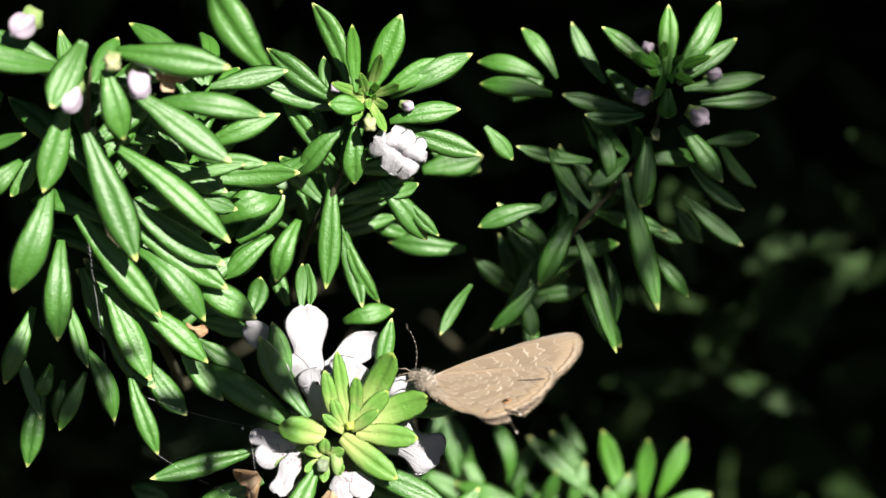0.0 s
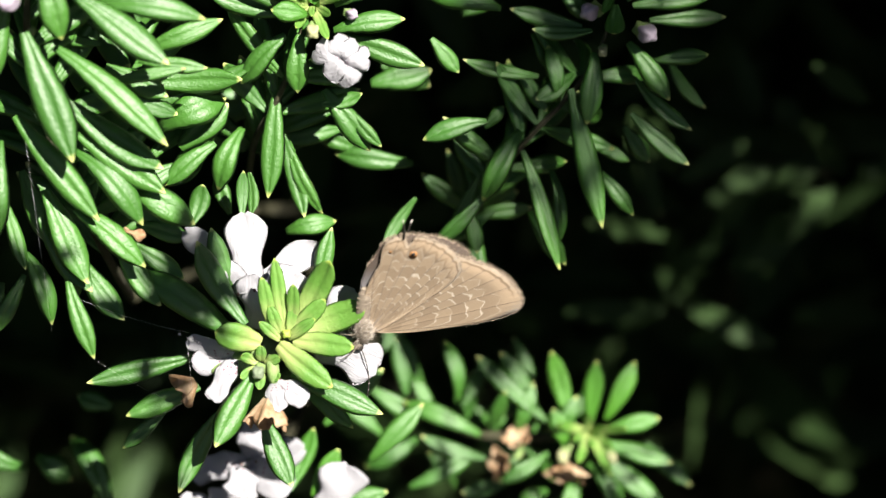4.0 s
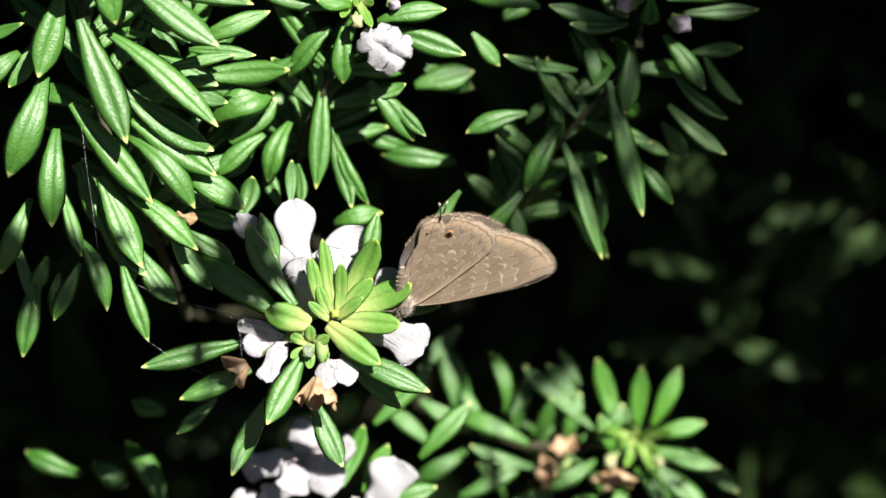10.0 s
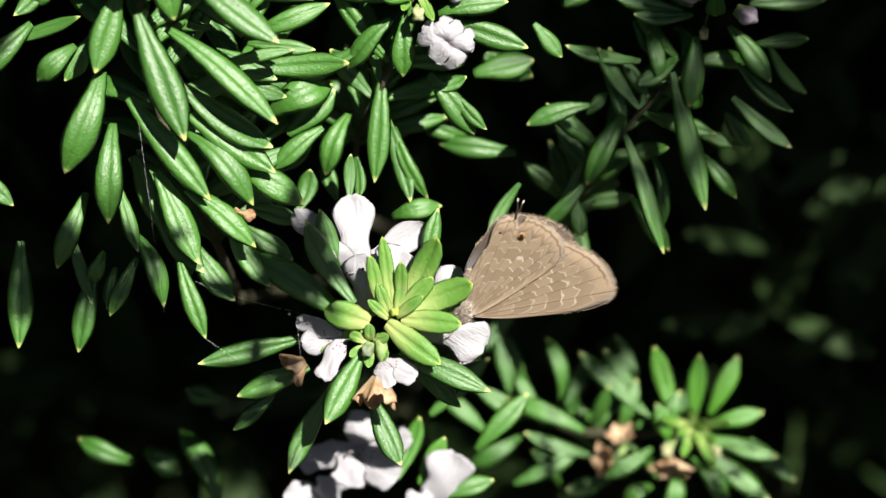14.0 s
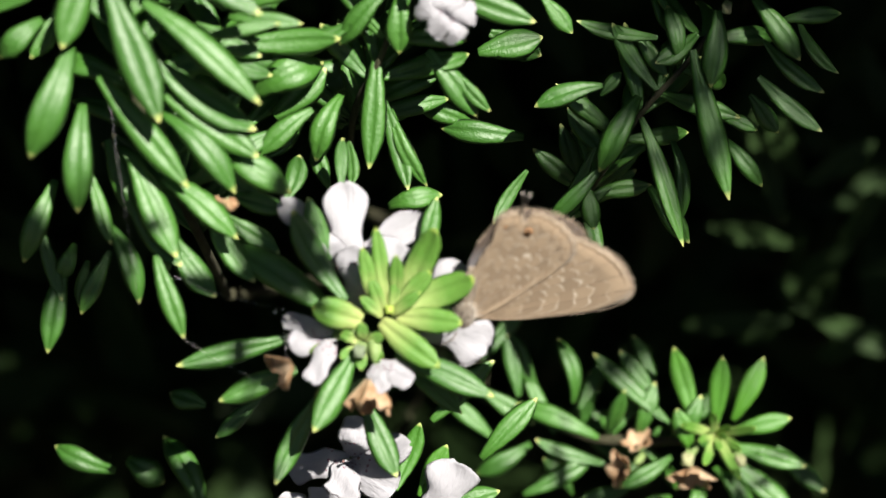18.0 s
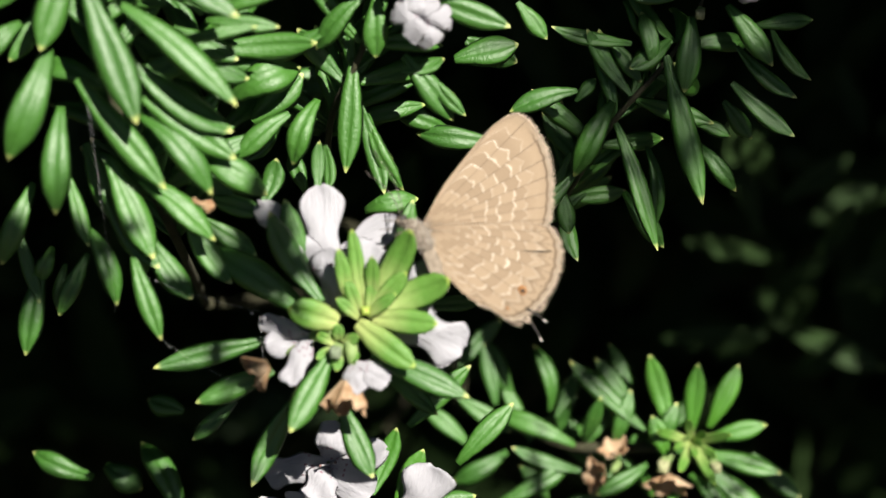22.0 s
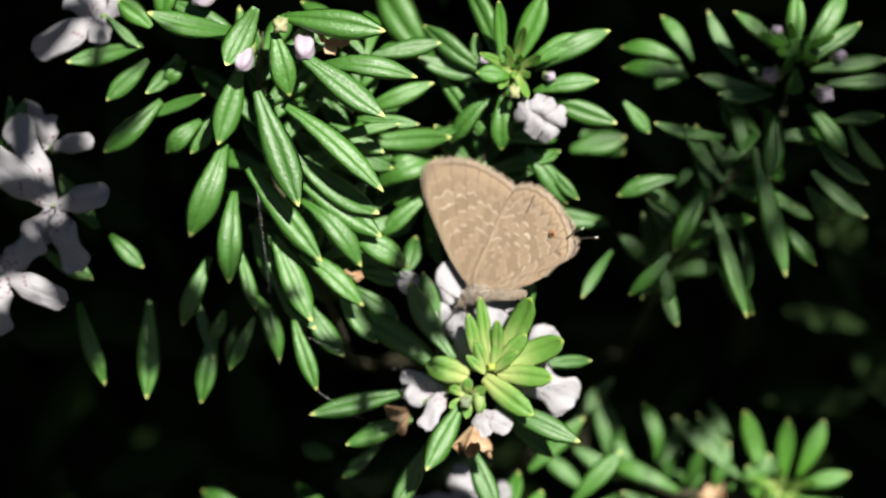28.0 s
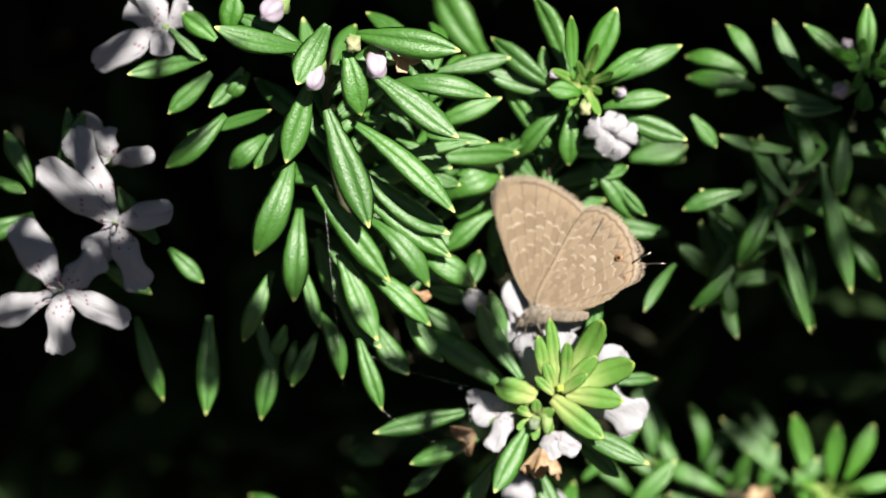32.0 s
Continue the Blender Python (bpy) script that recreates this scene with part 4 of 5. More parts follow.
# ---- shaded sprig with lilac-white flowers ----
sprig = thing("shrub_sprig", (-45.0, 8.2, 615.1), "shaded sprig with two large spotted lilac-white flowers", "sprig", "shrub sprigs")
leaf(sprig, (-0.0, 1.2, 1.6), (-2.7, 4.0, 5.7), 2.07)
leaf(sprig, (-3.8, 0.9, 3.0), (-0.2, -0.8, 2.3), 1.59)
leaf(sprig, (1.8, 2.6, 1.9), (4.5, 5.1, 7.2), 1.89)
leaf(sprig, (3.1, 2.8, 0.5), (2.7, 6.0, 6.9), 1.71)
leaf(sprig, (-0.5, 1.3, -1.6), (-5.7, 0.1, -3.3), 2.38)
leaf(sprig, (0.8, 1.0, -3.8), (-3.0, -2.4, -10.4), 2.39)
leaf(sprig, (5.5, -0.4, -5.8), (9.9, -1.1, -8.5), 2.11)
leaf(sprig, (10.8, -0.0, -3.5), (6.9, 3.7, 0.0), 2.38)
leaf(sprig, (11.4, 1.3, -5.1), (14.6, -0.4, -7.6), 1.93)
flower(sprig, (7.8, -2.3, 0.3), OUT, [(13.1, -2.4, 1.9, 2.8), (10.5, -6.4, -3.9, 3.1), (5.7, -4.6, -2.2, 2.8), (1.0, 0.6, 4.5, 3.6), (3.7, 3.2, 6.5, 3.2)], 0, stamens=2, lift=OUT)
flower(sprig, (3.3, -6.6, -4.0), OUT, [(-1.0, -2.3, 0.3, 3.6), (6.8, -4.3, -1.7, 3.0), (-3.0, -8.4, -5.7, 2.8), (9.5, -8.4, -5.9, 2.8), (3.5, -10.5, -8.0, 3.1)], 0, stamens=3, lift=OUT)
flower(sprig, (6.6, 3.3, 3.1), OUT, [(10.7, 3.3, 3.9, 2.0), (6.1, 5.0, 5.5, 2.4), (3.8, 5.7, 6.5, 2.2)], 0, stamens=2, lift=OUT)
JOINTS.append(stem_of(sprig, (-40, 120, -60), 0.35))


def silk(a, b, sag):
    """One strand of spider silk between two leaves, in millimetres."""
    strand = thing("spider_thread", a, "fine pale strand of spider silk between leaves", "spider thread", "spider threads")
    pts = [p * MM for p in bend((0, 0, 0), Vector(b) - Vector(a), (0, 0, -sag), 10)]
    part("strand", tube_bm(pts, [0.000005] * 11, 5), PALE_SPECK, strand)


silk((-18.6, 6.2, 617.0), (-17.4, 1.6, 601.0), 0.2)
silk((-16.4, 3.2, 604.0), (-6.0, 1.2, 601.5), 0.5)
silk((-13.8, -0.2, 599.7), (-8.2, -1.4, 596.6), 0.3)
silk((-6.2, 0.8, 601.4), (-5.6, -2.6, 598.2), 0.2)

# ---- sprig deep in the shrub, leaf colour darkened for shade ----
sprig = thing("shrub_sprig", (55.7, 96.5, 542.6), "sprig deep inside the shrub, shade put into its olive leaf colour", "sprig", "shrub sprigs")
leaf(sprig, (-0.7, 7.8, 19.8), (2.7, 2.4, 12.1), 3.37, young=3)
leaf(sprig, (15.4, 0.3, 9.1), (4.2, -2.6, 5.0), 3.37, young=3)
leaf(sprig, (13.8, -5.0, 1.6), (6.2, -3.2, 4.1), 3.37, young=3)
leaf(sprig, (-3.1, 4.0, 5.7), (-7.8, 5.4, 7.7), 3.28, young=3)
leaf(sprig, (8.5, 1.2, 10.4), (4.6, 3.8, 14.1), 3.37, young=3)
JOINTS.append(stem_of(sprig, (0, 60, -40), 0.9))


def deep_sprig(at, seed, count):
    """A loose tuft far behind the lit sprigs, leaf colour darkened for shade."""
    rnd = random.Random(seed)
    tuft = thing("shrub_sprig", at, "sprig deep inside the shrub, shade put into its olive leaf colour", "sprig", "shrub sprigs")
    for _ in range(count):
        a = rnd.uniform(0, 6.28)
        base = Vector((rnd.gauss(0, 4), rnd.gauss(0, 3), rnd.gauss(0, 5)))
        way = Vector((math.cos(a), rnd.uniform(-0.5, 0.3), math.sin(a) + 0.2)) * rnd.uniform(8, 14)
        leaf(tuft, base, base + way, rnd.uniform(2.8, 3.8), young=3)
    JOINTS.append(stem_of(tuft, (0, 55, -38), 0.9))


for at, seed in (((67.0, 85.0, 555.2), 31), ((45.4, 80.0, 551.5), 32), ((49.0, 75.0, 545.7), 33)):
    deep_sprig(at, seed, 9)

# ---- branches of the shrub ----
shrub = thing("shrub", (0, 270, -20), "woody coastal rosemary shrub with bare inner branches", "shrub")


def branches():
    root = Vector((0, 270, -20)) * MM
    fork = Vector((0, 0.0, 0.42))
    part("trunk", tube_bm(bend((0, 0, 0), fork, (0.01, 0.01, 0), 8), [0.016 - 0.0009 * i for i in range(9)], 10), STEM, shrub, "rough grey trunk")
    for j in JOINTS:
        end = j - root
        pts = bend(fork, end, (0, 0.02, -0.015), 10)
        part("branch", tube_bm(pts, [0.0016 - 0.00011 * i for i in range(11)], 8), STEM, shrub)


branches()


def thicket(label, count, place, size, seed, wide=0.28):
    """A mass of loose leaves; place(rnd, count) gives points in millimetres."""
    rnd = np.random.default_rng(seed)
    p = place(rnd, count)
    count = len(p)
    unit = lambda a: a / np.linalg.norm(a, axis=1, keepdims=True)
    d = unit(np.array((0, -0.3, 0.6)) + rnd.normal(0, 0.6, (count, 3)))
    side = unit(np.cross(d, rnd.normal(0, 1, (count, 3))))
    nrm = np.cross(side, d)
    long = (size * rnd.uniform(0.7, 1.25, count))[:, None]
    w = long * wide * 0.5
    verts = []
    for a, b, c in ((0, 0.3, 0), (0.35, 1, 0.25), (0.7, 0.8, 0.25), (1, 0.02, 0)):
        for k in (-1, 0, 1):
            verts.append(p + d * (a * long) + side * (k * b * w) + nrm * (c * w * (1 - 0.8 * abs(k))))
    verts = np.stack(verts, 1).reshape(-1, 3) * MM
    quads = np.array([(r * 3 + c, r * 3 + c + 1, r * 3 + c + 4, r * 3 + c + 3) for r in range(3) for c in range(2)])
    faces = (quads[None] + 12 * np.arange(count)[:, None, None]).reshape(-1, 4)
    me = bpy.data.meshes.new("foliage")
    me.from_pydata(verts.tolist(), [], faces.tolist())
    # every mass gets the leaf colour with shade put into it
    me.materials.append(SHADED_LEAF)
    return tagged(new("foliage", me), label, "foliage", kind="stuff")


def rounded(p):
    """Keeps the points inside the shrub's rounded outline."""
    return p[(p[:, 0] / 480) ** 2 + ((p[:, 1] - 330) / 560) ** 2 + 0.03 * np.sin(p[:, 0] / 37) + 0.03 * np.sin(p[:, 1] / 29) < 1]


def crown_place(rnd, n):
    y = 45 + 800 * rnd.random(n) ** 1.5
    z = 704 - (y + 144) * 0.40 + rnd.uniform(8, 110, n)
    return rounded(np.stack((rnd.uniform(-330, 330, n) * (1 + y / 900), y, z), 1))


def inner_place(rnd, n):
    y = rnd.uniform(130, 800, n)
    z = 701 - (y + 144) * rnd.uniform(0.42, 1.0, n)
    keep = (z > 5) & (y + (z - 600) * 0.557 > 60)
    return rounded(np.stack((rnd.uniform(-300, 300, n), y, z), 1)[keep])


def flank_place(rnd, n):
    y = rnd.uniform(-70, 500, n)
    x = (112 + 0.32 * np.maximum(y, 0) + rnd.uniform(0, 120, n)) * np.where(rnd.random(n) < 0.5, -1, 1)
    return rounded(np.stack((x, y, rnd.uniform(250, 650, n)), 1))


def front_place(rnd, n):
    y = rnd.uniform(-110, 90, n)
    z = 600 + 101 - (y + 144) * 1.02 - 130 - rnd.uniform(0, 160, n)
    return np.stack((rnd.uniform(-200, 200, n), y, z), 1)


def shade_place(centre, wide, high, far=140):
    """A thin flat spray of unseen leaves, added between the sun and centre."""
    def place(rnd, n):
        c = np.array(centre) + np.array(SUN) * far
        across = rnd.uniform(-wide, wide, (n, 1)) * np.array((1, 0, 0)) + rnd.uniform(-high, high, (n, 1)) * np.array((0, 0.57, 0.82))
        return c + across + rnd.uniform(-5, 5, (n, 1)) * np.array(SUN)
    return place


# unseen spray added up-sun to half shade the lilac-bud sprig
def side_shade_place(rnd, n):
    c = np.array((32.1, 20.4, 611.8)) + np.array(SUN) * 300
    across = rnd.uniform(-14, 14, (n, 1)) * np.array((1, 0, 0)) + rnd.uniform(-12, 12, (n, 1)) * np.array((0, 0.57, 0.82))
    return c + across + rnd.uniform(-15, 15, (n, 1)) * np.array(SUN)


# upper, outer and low masses lie out of view, added to block light
thicket("unseen upper foliage added to shade the inside of the shrub", 46000, crown_place, 22, 1, 0.38)
# in view, with shade put into its leaf colour
thicket("inner foliage of the shrub with shade put into its dark colour", 30000, inner_place, 26, 2)
thicket("unseen outer foliage added to keep skylight out of the shrub", 18000, flank_place, 20, 3, 0.36)
thicket("unseen low foliage added to keep skylight out of the shrub", 9000, front_place, 20, 4, 0.34)
# unseen leaf sprays from here on, added only to cast shade
thicket("unseen high foliage added to half shade the sprigs below", 300, side_shade_place, 6.5, 6, 0.3)
thicket("unseen foliage added to shade the lilac-white flowers", 140, shade_place((-41.4, 7.1, 615.4), 10.5, 20), 8, 5, 0.32)
thicket("unseen foliage added to shade the drooping leaves", 260, shade_place((-32.5, 5.3, 602.2), 6.5, 3.0), 3, 7, 0.36)
thicket("unseen foliage added to shade the bases of the low leaves", 200, shade_place((-23.6, 5.2, 601.6), 4.8, 2.3), 2.6, 17, 0.36)
thicket("unseen foliage added to shade the low sprig with white flowers", 60, shade_place((-23.8, 5.0, 579.6), 12, 6.5), 5, 9, 0.34)
thicket("unseen foliage added to shade the withered flowers", 45, shade_place((27.7, 21.3, 564.3), 16, 5), 5.5, 10, 0.32)
thicket("unseen foliage added to shade the deep olive sprig", 60, shade_place((52.5, 53.8, 572.2), 23, 14), 6.5, 12, 0.32)
# one more unseen spray up-sun of each deep sprig, added for dapples
for spot, seed in (((67.0, 85.0, 555.2), 41), ((45.4, 80.0, 551.5), 42), ((49.0, 75.0, 545.7), 43)):
    thicket("unseen foliage added to dapple the deep sprigs", 300, shade_place(spot, 20, 16), 5.5, seed, 0.32)
# two unseen masses far up-sun, added to darken the shrub behind
thicket("unseen high foliage added to keep the inside of the shrub dark", 800, shade_place((-22, 67, 600), 62, 11, 330), 9, 21, 0.34)
thicket("unseen high foliage added to keep the flank of the shrub dark", 420, shade_place((138, 66, 600), 40, 10, 330), 9, 22, 0.34)
thicket("unseen foliage added to shade the gap between sprigs", 34, shade_place((-7.4, 4.5, 601.2), 3.0, 2.2), 6, 8, 0.34)


# ---- butterfly ----
def wing_material(name, upper):
    k = Mat(name)
    sep = k.n("SeparateXYZ")
    k.link(k.coords("Object", (1000, 1000, 1000)), sep.inputs[0])
    x, z = sep.outputs[0], sep.outputs[2]
    r = k.math("SQRT", k.math("ADD", k.math("MULTIPLY", x, x), k.math("MULTIPLY", z, z)))
    ang = k.math("ARCTAN2", z, x)
    rim = k.n("Attribute")
    rim.attribute_name = "rim"
    rim = rim.outputs["Fac"]
    wob = k.noise(k.coords("Object"), 700, 2)
    cell = k.math("ADD", k.math("MULTIPLY", ang, 7.8), k.math("MULTIPLY", k.math("SINE", k.math("MULTIPLY", ang, 3.0)), 0.6))
    idx = k.math("FLOOR", cell)
    frac = k.math("FRACT", cell)
    wn_ = k.n("TexWhiteNoise")
    wn_.noise_dimensions = "1D"
    k.link(idx, wn_.inputs["W"])
    # paired pale bars that step from cell to cell, bowed within each cell
    step = k.math("MULTIPLY", k.math("FLOOR", k.math("MULTIPLY", wn_.outputs["Value"], 4.0)), 0.24)
    # bars bow gently near the root and zigzag towards the margin
    zig = k.math("ADD", 0.10, k.math("MULTIPLY", k.math("MULTIPLY", k.math("SUBTRACT", rim, 0.66), 6.0, True), 0.45))
    bow = k.math("MULTIPLY", k.math("ABSOLUTE", k.math("SUBTRACT", frac, 0.5)), zig)
    ph = k.math("ADD", k.math("ADD", k.math("MULTIPLY", rim, 4.6), step), k.math("ADD", bow, k.math("MULTIPLY", wob, 0.50)))
    saw = k.math("ABSOLUTE", k.math("SUBTRACT", k.math("FRACT", ph), 0.5))
    bar = k.math("SUBTRACT", 1.0, k.math("MULTIPLY", k.math("ABSOLUTE", k.math("SUBTRACT", saw, 0.27)), 27.0), True)
    inside = k.math("LESS_THAN", saw, 0.24)
    midcell = k.math("MULTIPLY", k.math("MINIMUM", frac, k.math("SUBTRACT", 1.0, frac)), r)
    vein = k.math("SUBTRACT", 1.0, k.math("MULTIPLY", midcell, 2.8), True)
    grain = k.noise(k.coords("Object"), 9000, 3)
    patch = k.noise(k.coords("Object"), 260, 2)
    base = k.mix(grain, (0.275, 0.200, 0.130), (0.405, 0.308, 0.212))
    base = k.mix(k.math("MULTIPLY", patch, 0.30), base, (0.35, 0.258, 0.172))
    inner = k.math("MULTIPLY", k.math("SUBTRACT", 0.90, rim), 8.0, True)
    base = k.mix(k.math("MULTIPLY", k.math("MULTIPLY", inside, inner), 0.34), base, (0.19, 0.132, 0.084))
    bar = k.math("MULTIPLY", k.math("MULTIPLY", bar, inner), k.math("MULTIPLY", k.math("SUBTRACT", k.noise(k.coords("Object"), 620, 1), 0.33), 6.0, True))
    bar = k.math("MULTIPLY", bar, k.math("MULTIPLY", k.math("SUBTRACT", midcell, 0.01), 12.0, True))
    bar = k.math("MULTIPLY", bar, k.math("MULTIPLY", k.math("SUBTRACT", rim, 0.20), 3.5, True))
    col = k.mix(k.math("MULTIPLY", bar, 0.84), base, (0.69, 0.61, 0.51))
    col = k.mix(k.math("MULTIPLY", vein, 0.16), col, (0.15, 0.098, 0.058))
    outer = k.math("MULTIPLY", k.math("SUBTRACT", rim, 0.76), 6.0, True)
    col = k.mix(k.math("MULTIPLY", k.math("MULTIPLY", vein, outer), 0.7), col, (0.10, 0.066, 0.042))
    # along the outer margin: pale scallops, brown lunules, a thin dark line and a pale fringe
    out_side = k.math("MULTIPLY", k.math("SUBTRACT", ang, 1.36), 7.0, True)
    hump = k.math("MULTIPLY", k.math("ABSOLUTE", k.math("SUBTRACT", frac, 0.5)), 0.15)
    edge = k.math("ADD", rim, hump)
    hind = k.math("MULTIPLY", k.math("SUBTRACT", ang, 2.02), 7.0, True)
    lune = k.math("SUBTRACT", 1.0, k.math("MULTIPLY", k.math("ABSOLUTE", k.math("SUBTRACT", edge, 0.915)), 30.0), True)
    line = k.math("SUBTRACT", 1.0, k.math("MULTIPLY", k.math("ABSOLUTE", k.math("SUBTRACT", edge, 0.885)), 75.0), True)
    dark = k.math("SUBTRACT", 1.0, k.math("MULTIPLY", k.math("ABSOLUTE", k.math("SUBTRACT", rim, 0.957)), 70.0), True)
    fringe = k.math("MULTIPLY", k.math("SUBTRACT", rim, 0.966), 90.0, True)
    col = k.mix(k.math("MULTIPLY", k.math("MULTIPLY", lune, hind), 0.45), col, (0.13, 0.086, 0.052))
    col = k.mix(k.math("MULTIPLY", k.math("MULTIPLY", line, hind), 0.55), col, (0.42, 0.35, 0.27))
    col = k.mix(k.math("MULTIPLY", k.math("MULTIPLY", dark, out_side), 0.8), col, (0.085, 0.055, 0.035))
    col = k.mix(k.math("MULTIPLY", k.math("MULTIPLY", fringe, out_side), k.math("ADD", 0.2, k.math("MULTIPLY", grain, 0.9))), col, (0.36, 0.30, 0.235))
    if upper:
        col = k.mix(k.math("MULTIPLY", k.math("SUBTRACT", 1.0, k.math("MULTIPLY", r, 0.14), True), k.math("ADD", 0.5, grain)), (0.065, 0.047, 0.036), (0.36, 0.38, 0.44))
    k.link(col, k.b.inputs["Base Color"])
    k.set(Roughness=0.75, Specular_IOR_Level=0.25, Sheen_Weight=0.15)
    k.bump(k.math("ADD", grain, k.math("MULTIPLY", vein, 1.5)), 0.00005, 0.7)
    if not upper:
        k.glow_through(k.mix(0.3, col, (0.46, 0.31, 0.18)), 0.32)
    return k.m


WING_UNDER = wing_material("wing_underside", False)
WING_UPPER = wing_material("wing_upperside", True)
FUR = plain("body_fur", (0.085, 0.065, 0.05), (0.24, 0.20, 0.16), 2500, 0.9, 0.0002)
BLACK = plain("black_scales", (0.012, 0.01, 0.009), (0.035, 0.028, 0.022), 3000, 0.6)
ABDOMEN = plain("abdomen_scales", (0.12, 0.095, 0.07), (0.27, 0.22, 0.17), 1800, 0.85, 0.0001)
HAIR = plain("grey_hair", (0.10, 0.085, 0.07), (0.58, 0.52, 0.45), 5000, 0.8)
PALE = plain("pale_scales", (0.55, 0.5, 0.44), (0.7, 0.66, 0.6), 3000, 0.7)
ORANGE = plain("orange_scales", (0.20, 0.095, 0.035), (0.34, 0.17, 0.07), 3000, 0.6)
FRINGE = plain("wing_fringe", (0.16, 0.12, 0.085), (0.42, 0.34, 0.26), 4000, 0.8)
FORE = [(0.1, 0.3), (1.8, 3.2), (2.8, 6.0), (3.75, 8.8), (4.05, 10.7), (3.9, 12.0), (3.0, 12.6), (1.9, 12.7), (0.3, 12.5), (-1.5, 11.8), (-3.1, 10.7), (-4.4, 9.6), (-5.3, 8.5), (-4.6, 7.2), (-2.4, 3.6), (-1.0, 0.6)]
HIND = [(0.00, 0.62), (-2.37, 4.53), (-4.33, 7.52), (-5.36, 8.86), (-7.00, 8.65), (-8.45, 7.52), (-9.48, 6.08), (-10.04, 4.63), (-10.25, 3.30), (-10.20, 2.06), (-9.58, 1.13), (-8.34, 0.82), (-7.52, 0.10), (-5.77, -0.52), (-3.81, -0.72), (-1.03, -0.41)]
HIND_TORN = [(0.00, 0.57), (-2.46, 3.97), (-4.72, 6.90), (-5.95, 7.80), (-7.47, 7.47), (-8.88, 6.52), (-9.92, 5.20), (-10.39, 4.25), (-10.30, 3.87), (-9.59, 3.64), (-9.45, 3.21), (-10.30, 3.17), (-10.58, 2.83), (-10.30, 1.61), (-8.98, 1.13), (-7.84, 1.13), (-6.61, 0.38), (-4.54, -0.38), (-0.94, -0.38)]


def smooth_outline(pts, times=2):
    pts = [Vector((a, b)) for a, b in pts]
    for _ in range(times):
        out = []
        for i, p in enumerate(pts):
            q = pts[(i + 1) % len(pts)]
            out += [p.lerp(q, 0.25), p.lerp(q, 0.75)]
        pts = out
    return pts


def wing_bm(outline, side, away, ragged, thick=0.05):
    """A thin wing in the xz plane, fanned from its root, with faint pleats; the underside faces outwards."""
    bm = bmesh.new()
    rim = bm.verts.layers.float.new("rim")
    pts = smooth_outline(outline)
    rings = 7
    sheets = []
    for layer in (0, 1):
        rows = []
        for i in range(1, rings + 1):
            s = i / rings
            row = []
            for k, p in enumerate(pts):
                q = p * s
                if i == rings:
                    q = q * (1 + ragged * math.sin(k * 2.4) * 0.006)
                ang = math.atan2(p.y, p.x)
                y = away * s + 0.035 * s * math.sin(ang * 16) + 0.03 * s * s
                row.append(bm.verts.new((q.x * MM, side * (y + (thick if layer else 0)) * MM, q.y * MM)))
                row[-1][rim] = s
            rows.append(row)
        root = bm.verts.new((0, side * (thick if layer else 0) * MM, 0))
        sheets.append((root, rows))
    n = len(pts)
    for layer, (root, rows) in enumerate(sheets):
        for k in range(n):
            f = bm.faces.new((root, rows[0][k], rows[0][(k + 1) % n]))
            f.material_index = layer
            for a, b in zip(rows, rows[1:]):
                f = bm.faces.new((a[k], b[k], b[(k + 1) % n], a[(k + 1) % n]))
                f.material_index = layer
    a, b = sheets[0][1][-1], sheets[1][1][-1]
    for k in range(n):
        f = bm.faces.new((a[k], a[(k + 1) % n], b[(k + 1) % n], b[k]))
        f.material_index = 2
    return bm


def fringe_bm(outline, side, away, count, rnd):
    """Fine hair scales standing out along a wing's outer margin."""
    bm = bmesh.new()
    pts = smooth_outline(outline)
    outer = [(p, q) for p, q in zip(pts, pts[1:]) if p.length > 7.5]
    for _ in range(count):
        p, q = outer[rnd.randrange(len(outer))]
        at = p.lerp(q, rnd.random()) * 0.99
        run = (q - p).normalized()
        way = (at.normalized() + run * rnd.gauss(0, 0.35)) * rnd.uniform(0.2, 0.5)
        y = side * (away + 0.06 + rnd.uniform(-0.02, 0.05))
        w = run * 0.035
        vs = [bm.verts.new((a.x * MM, b * MM, a.y * MM)) for a, b in ((at - w, y), (at + w, y), (at + way, y + side * rnd.uniform(-0.08, 0.1)))]
        bm.faces.new(vs)
    return bm


def disc_bm(x, z, r, side, y):
    bm = bmesh.new()
    c = [bm.verts.new(((x + r * math.cos(a)) * MM, side * y * MM, (z + 0.85 * r * math.sin(a)) * MM)) for a in (k * math.pi / 6 for k in range(12))]
    d = [bm.verts.new(v.co + Vector((0, side * 0.03 * MM, 0))) for v in c]
    bm.faces.new(c)
    bm.faces.new(d)
    for k in range(12):
        bm.faces.new((c[k], c[(k + 1) % 12], d[(k + 1) % 12], d[k]))
    return bm


butterfly = thing("butterfly", (0, 0, 600), "small brown lineblue butterfly with closed wings feeding on a flower", "butterfly")


def ellipsoid(parent, name, centre, size, material, label="", tilt=0.0):
    bm = bmesh.new()
    bmesh.ops.create_uvsphere(bm, u_segments=16, v_segments=10, radius=0.5)
    for v in bm.verts:
        k = 1 + 0.10 * noise.noise(v.co * 9)
        v.co = Vector((v.co.x * size[0] * k, v.co.y * size[1] * k, v.co.z * size[2] * k)) * MM
    ob = part(name, bm, material, parent, label)
    ob.location = Vector(centre) * MM
    ob.rotation_euler = (0, radians(tilt), 0)
    return ob


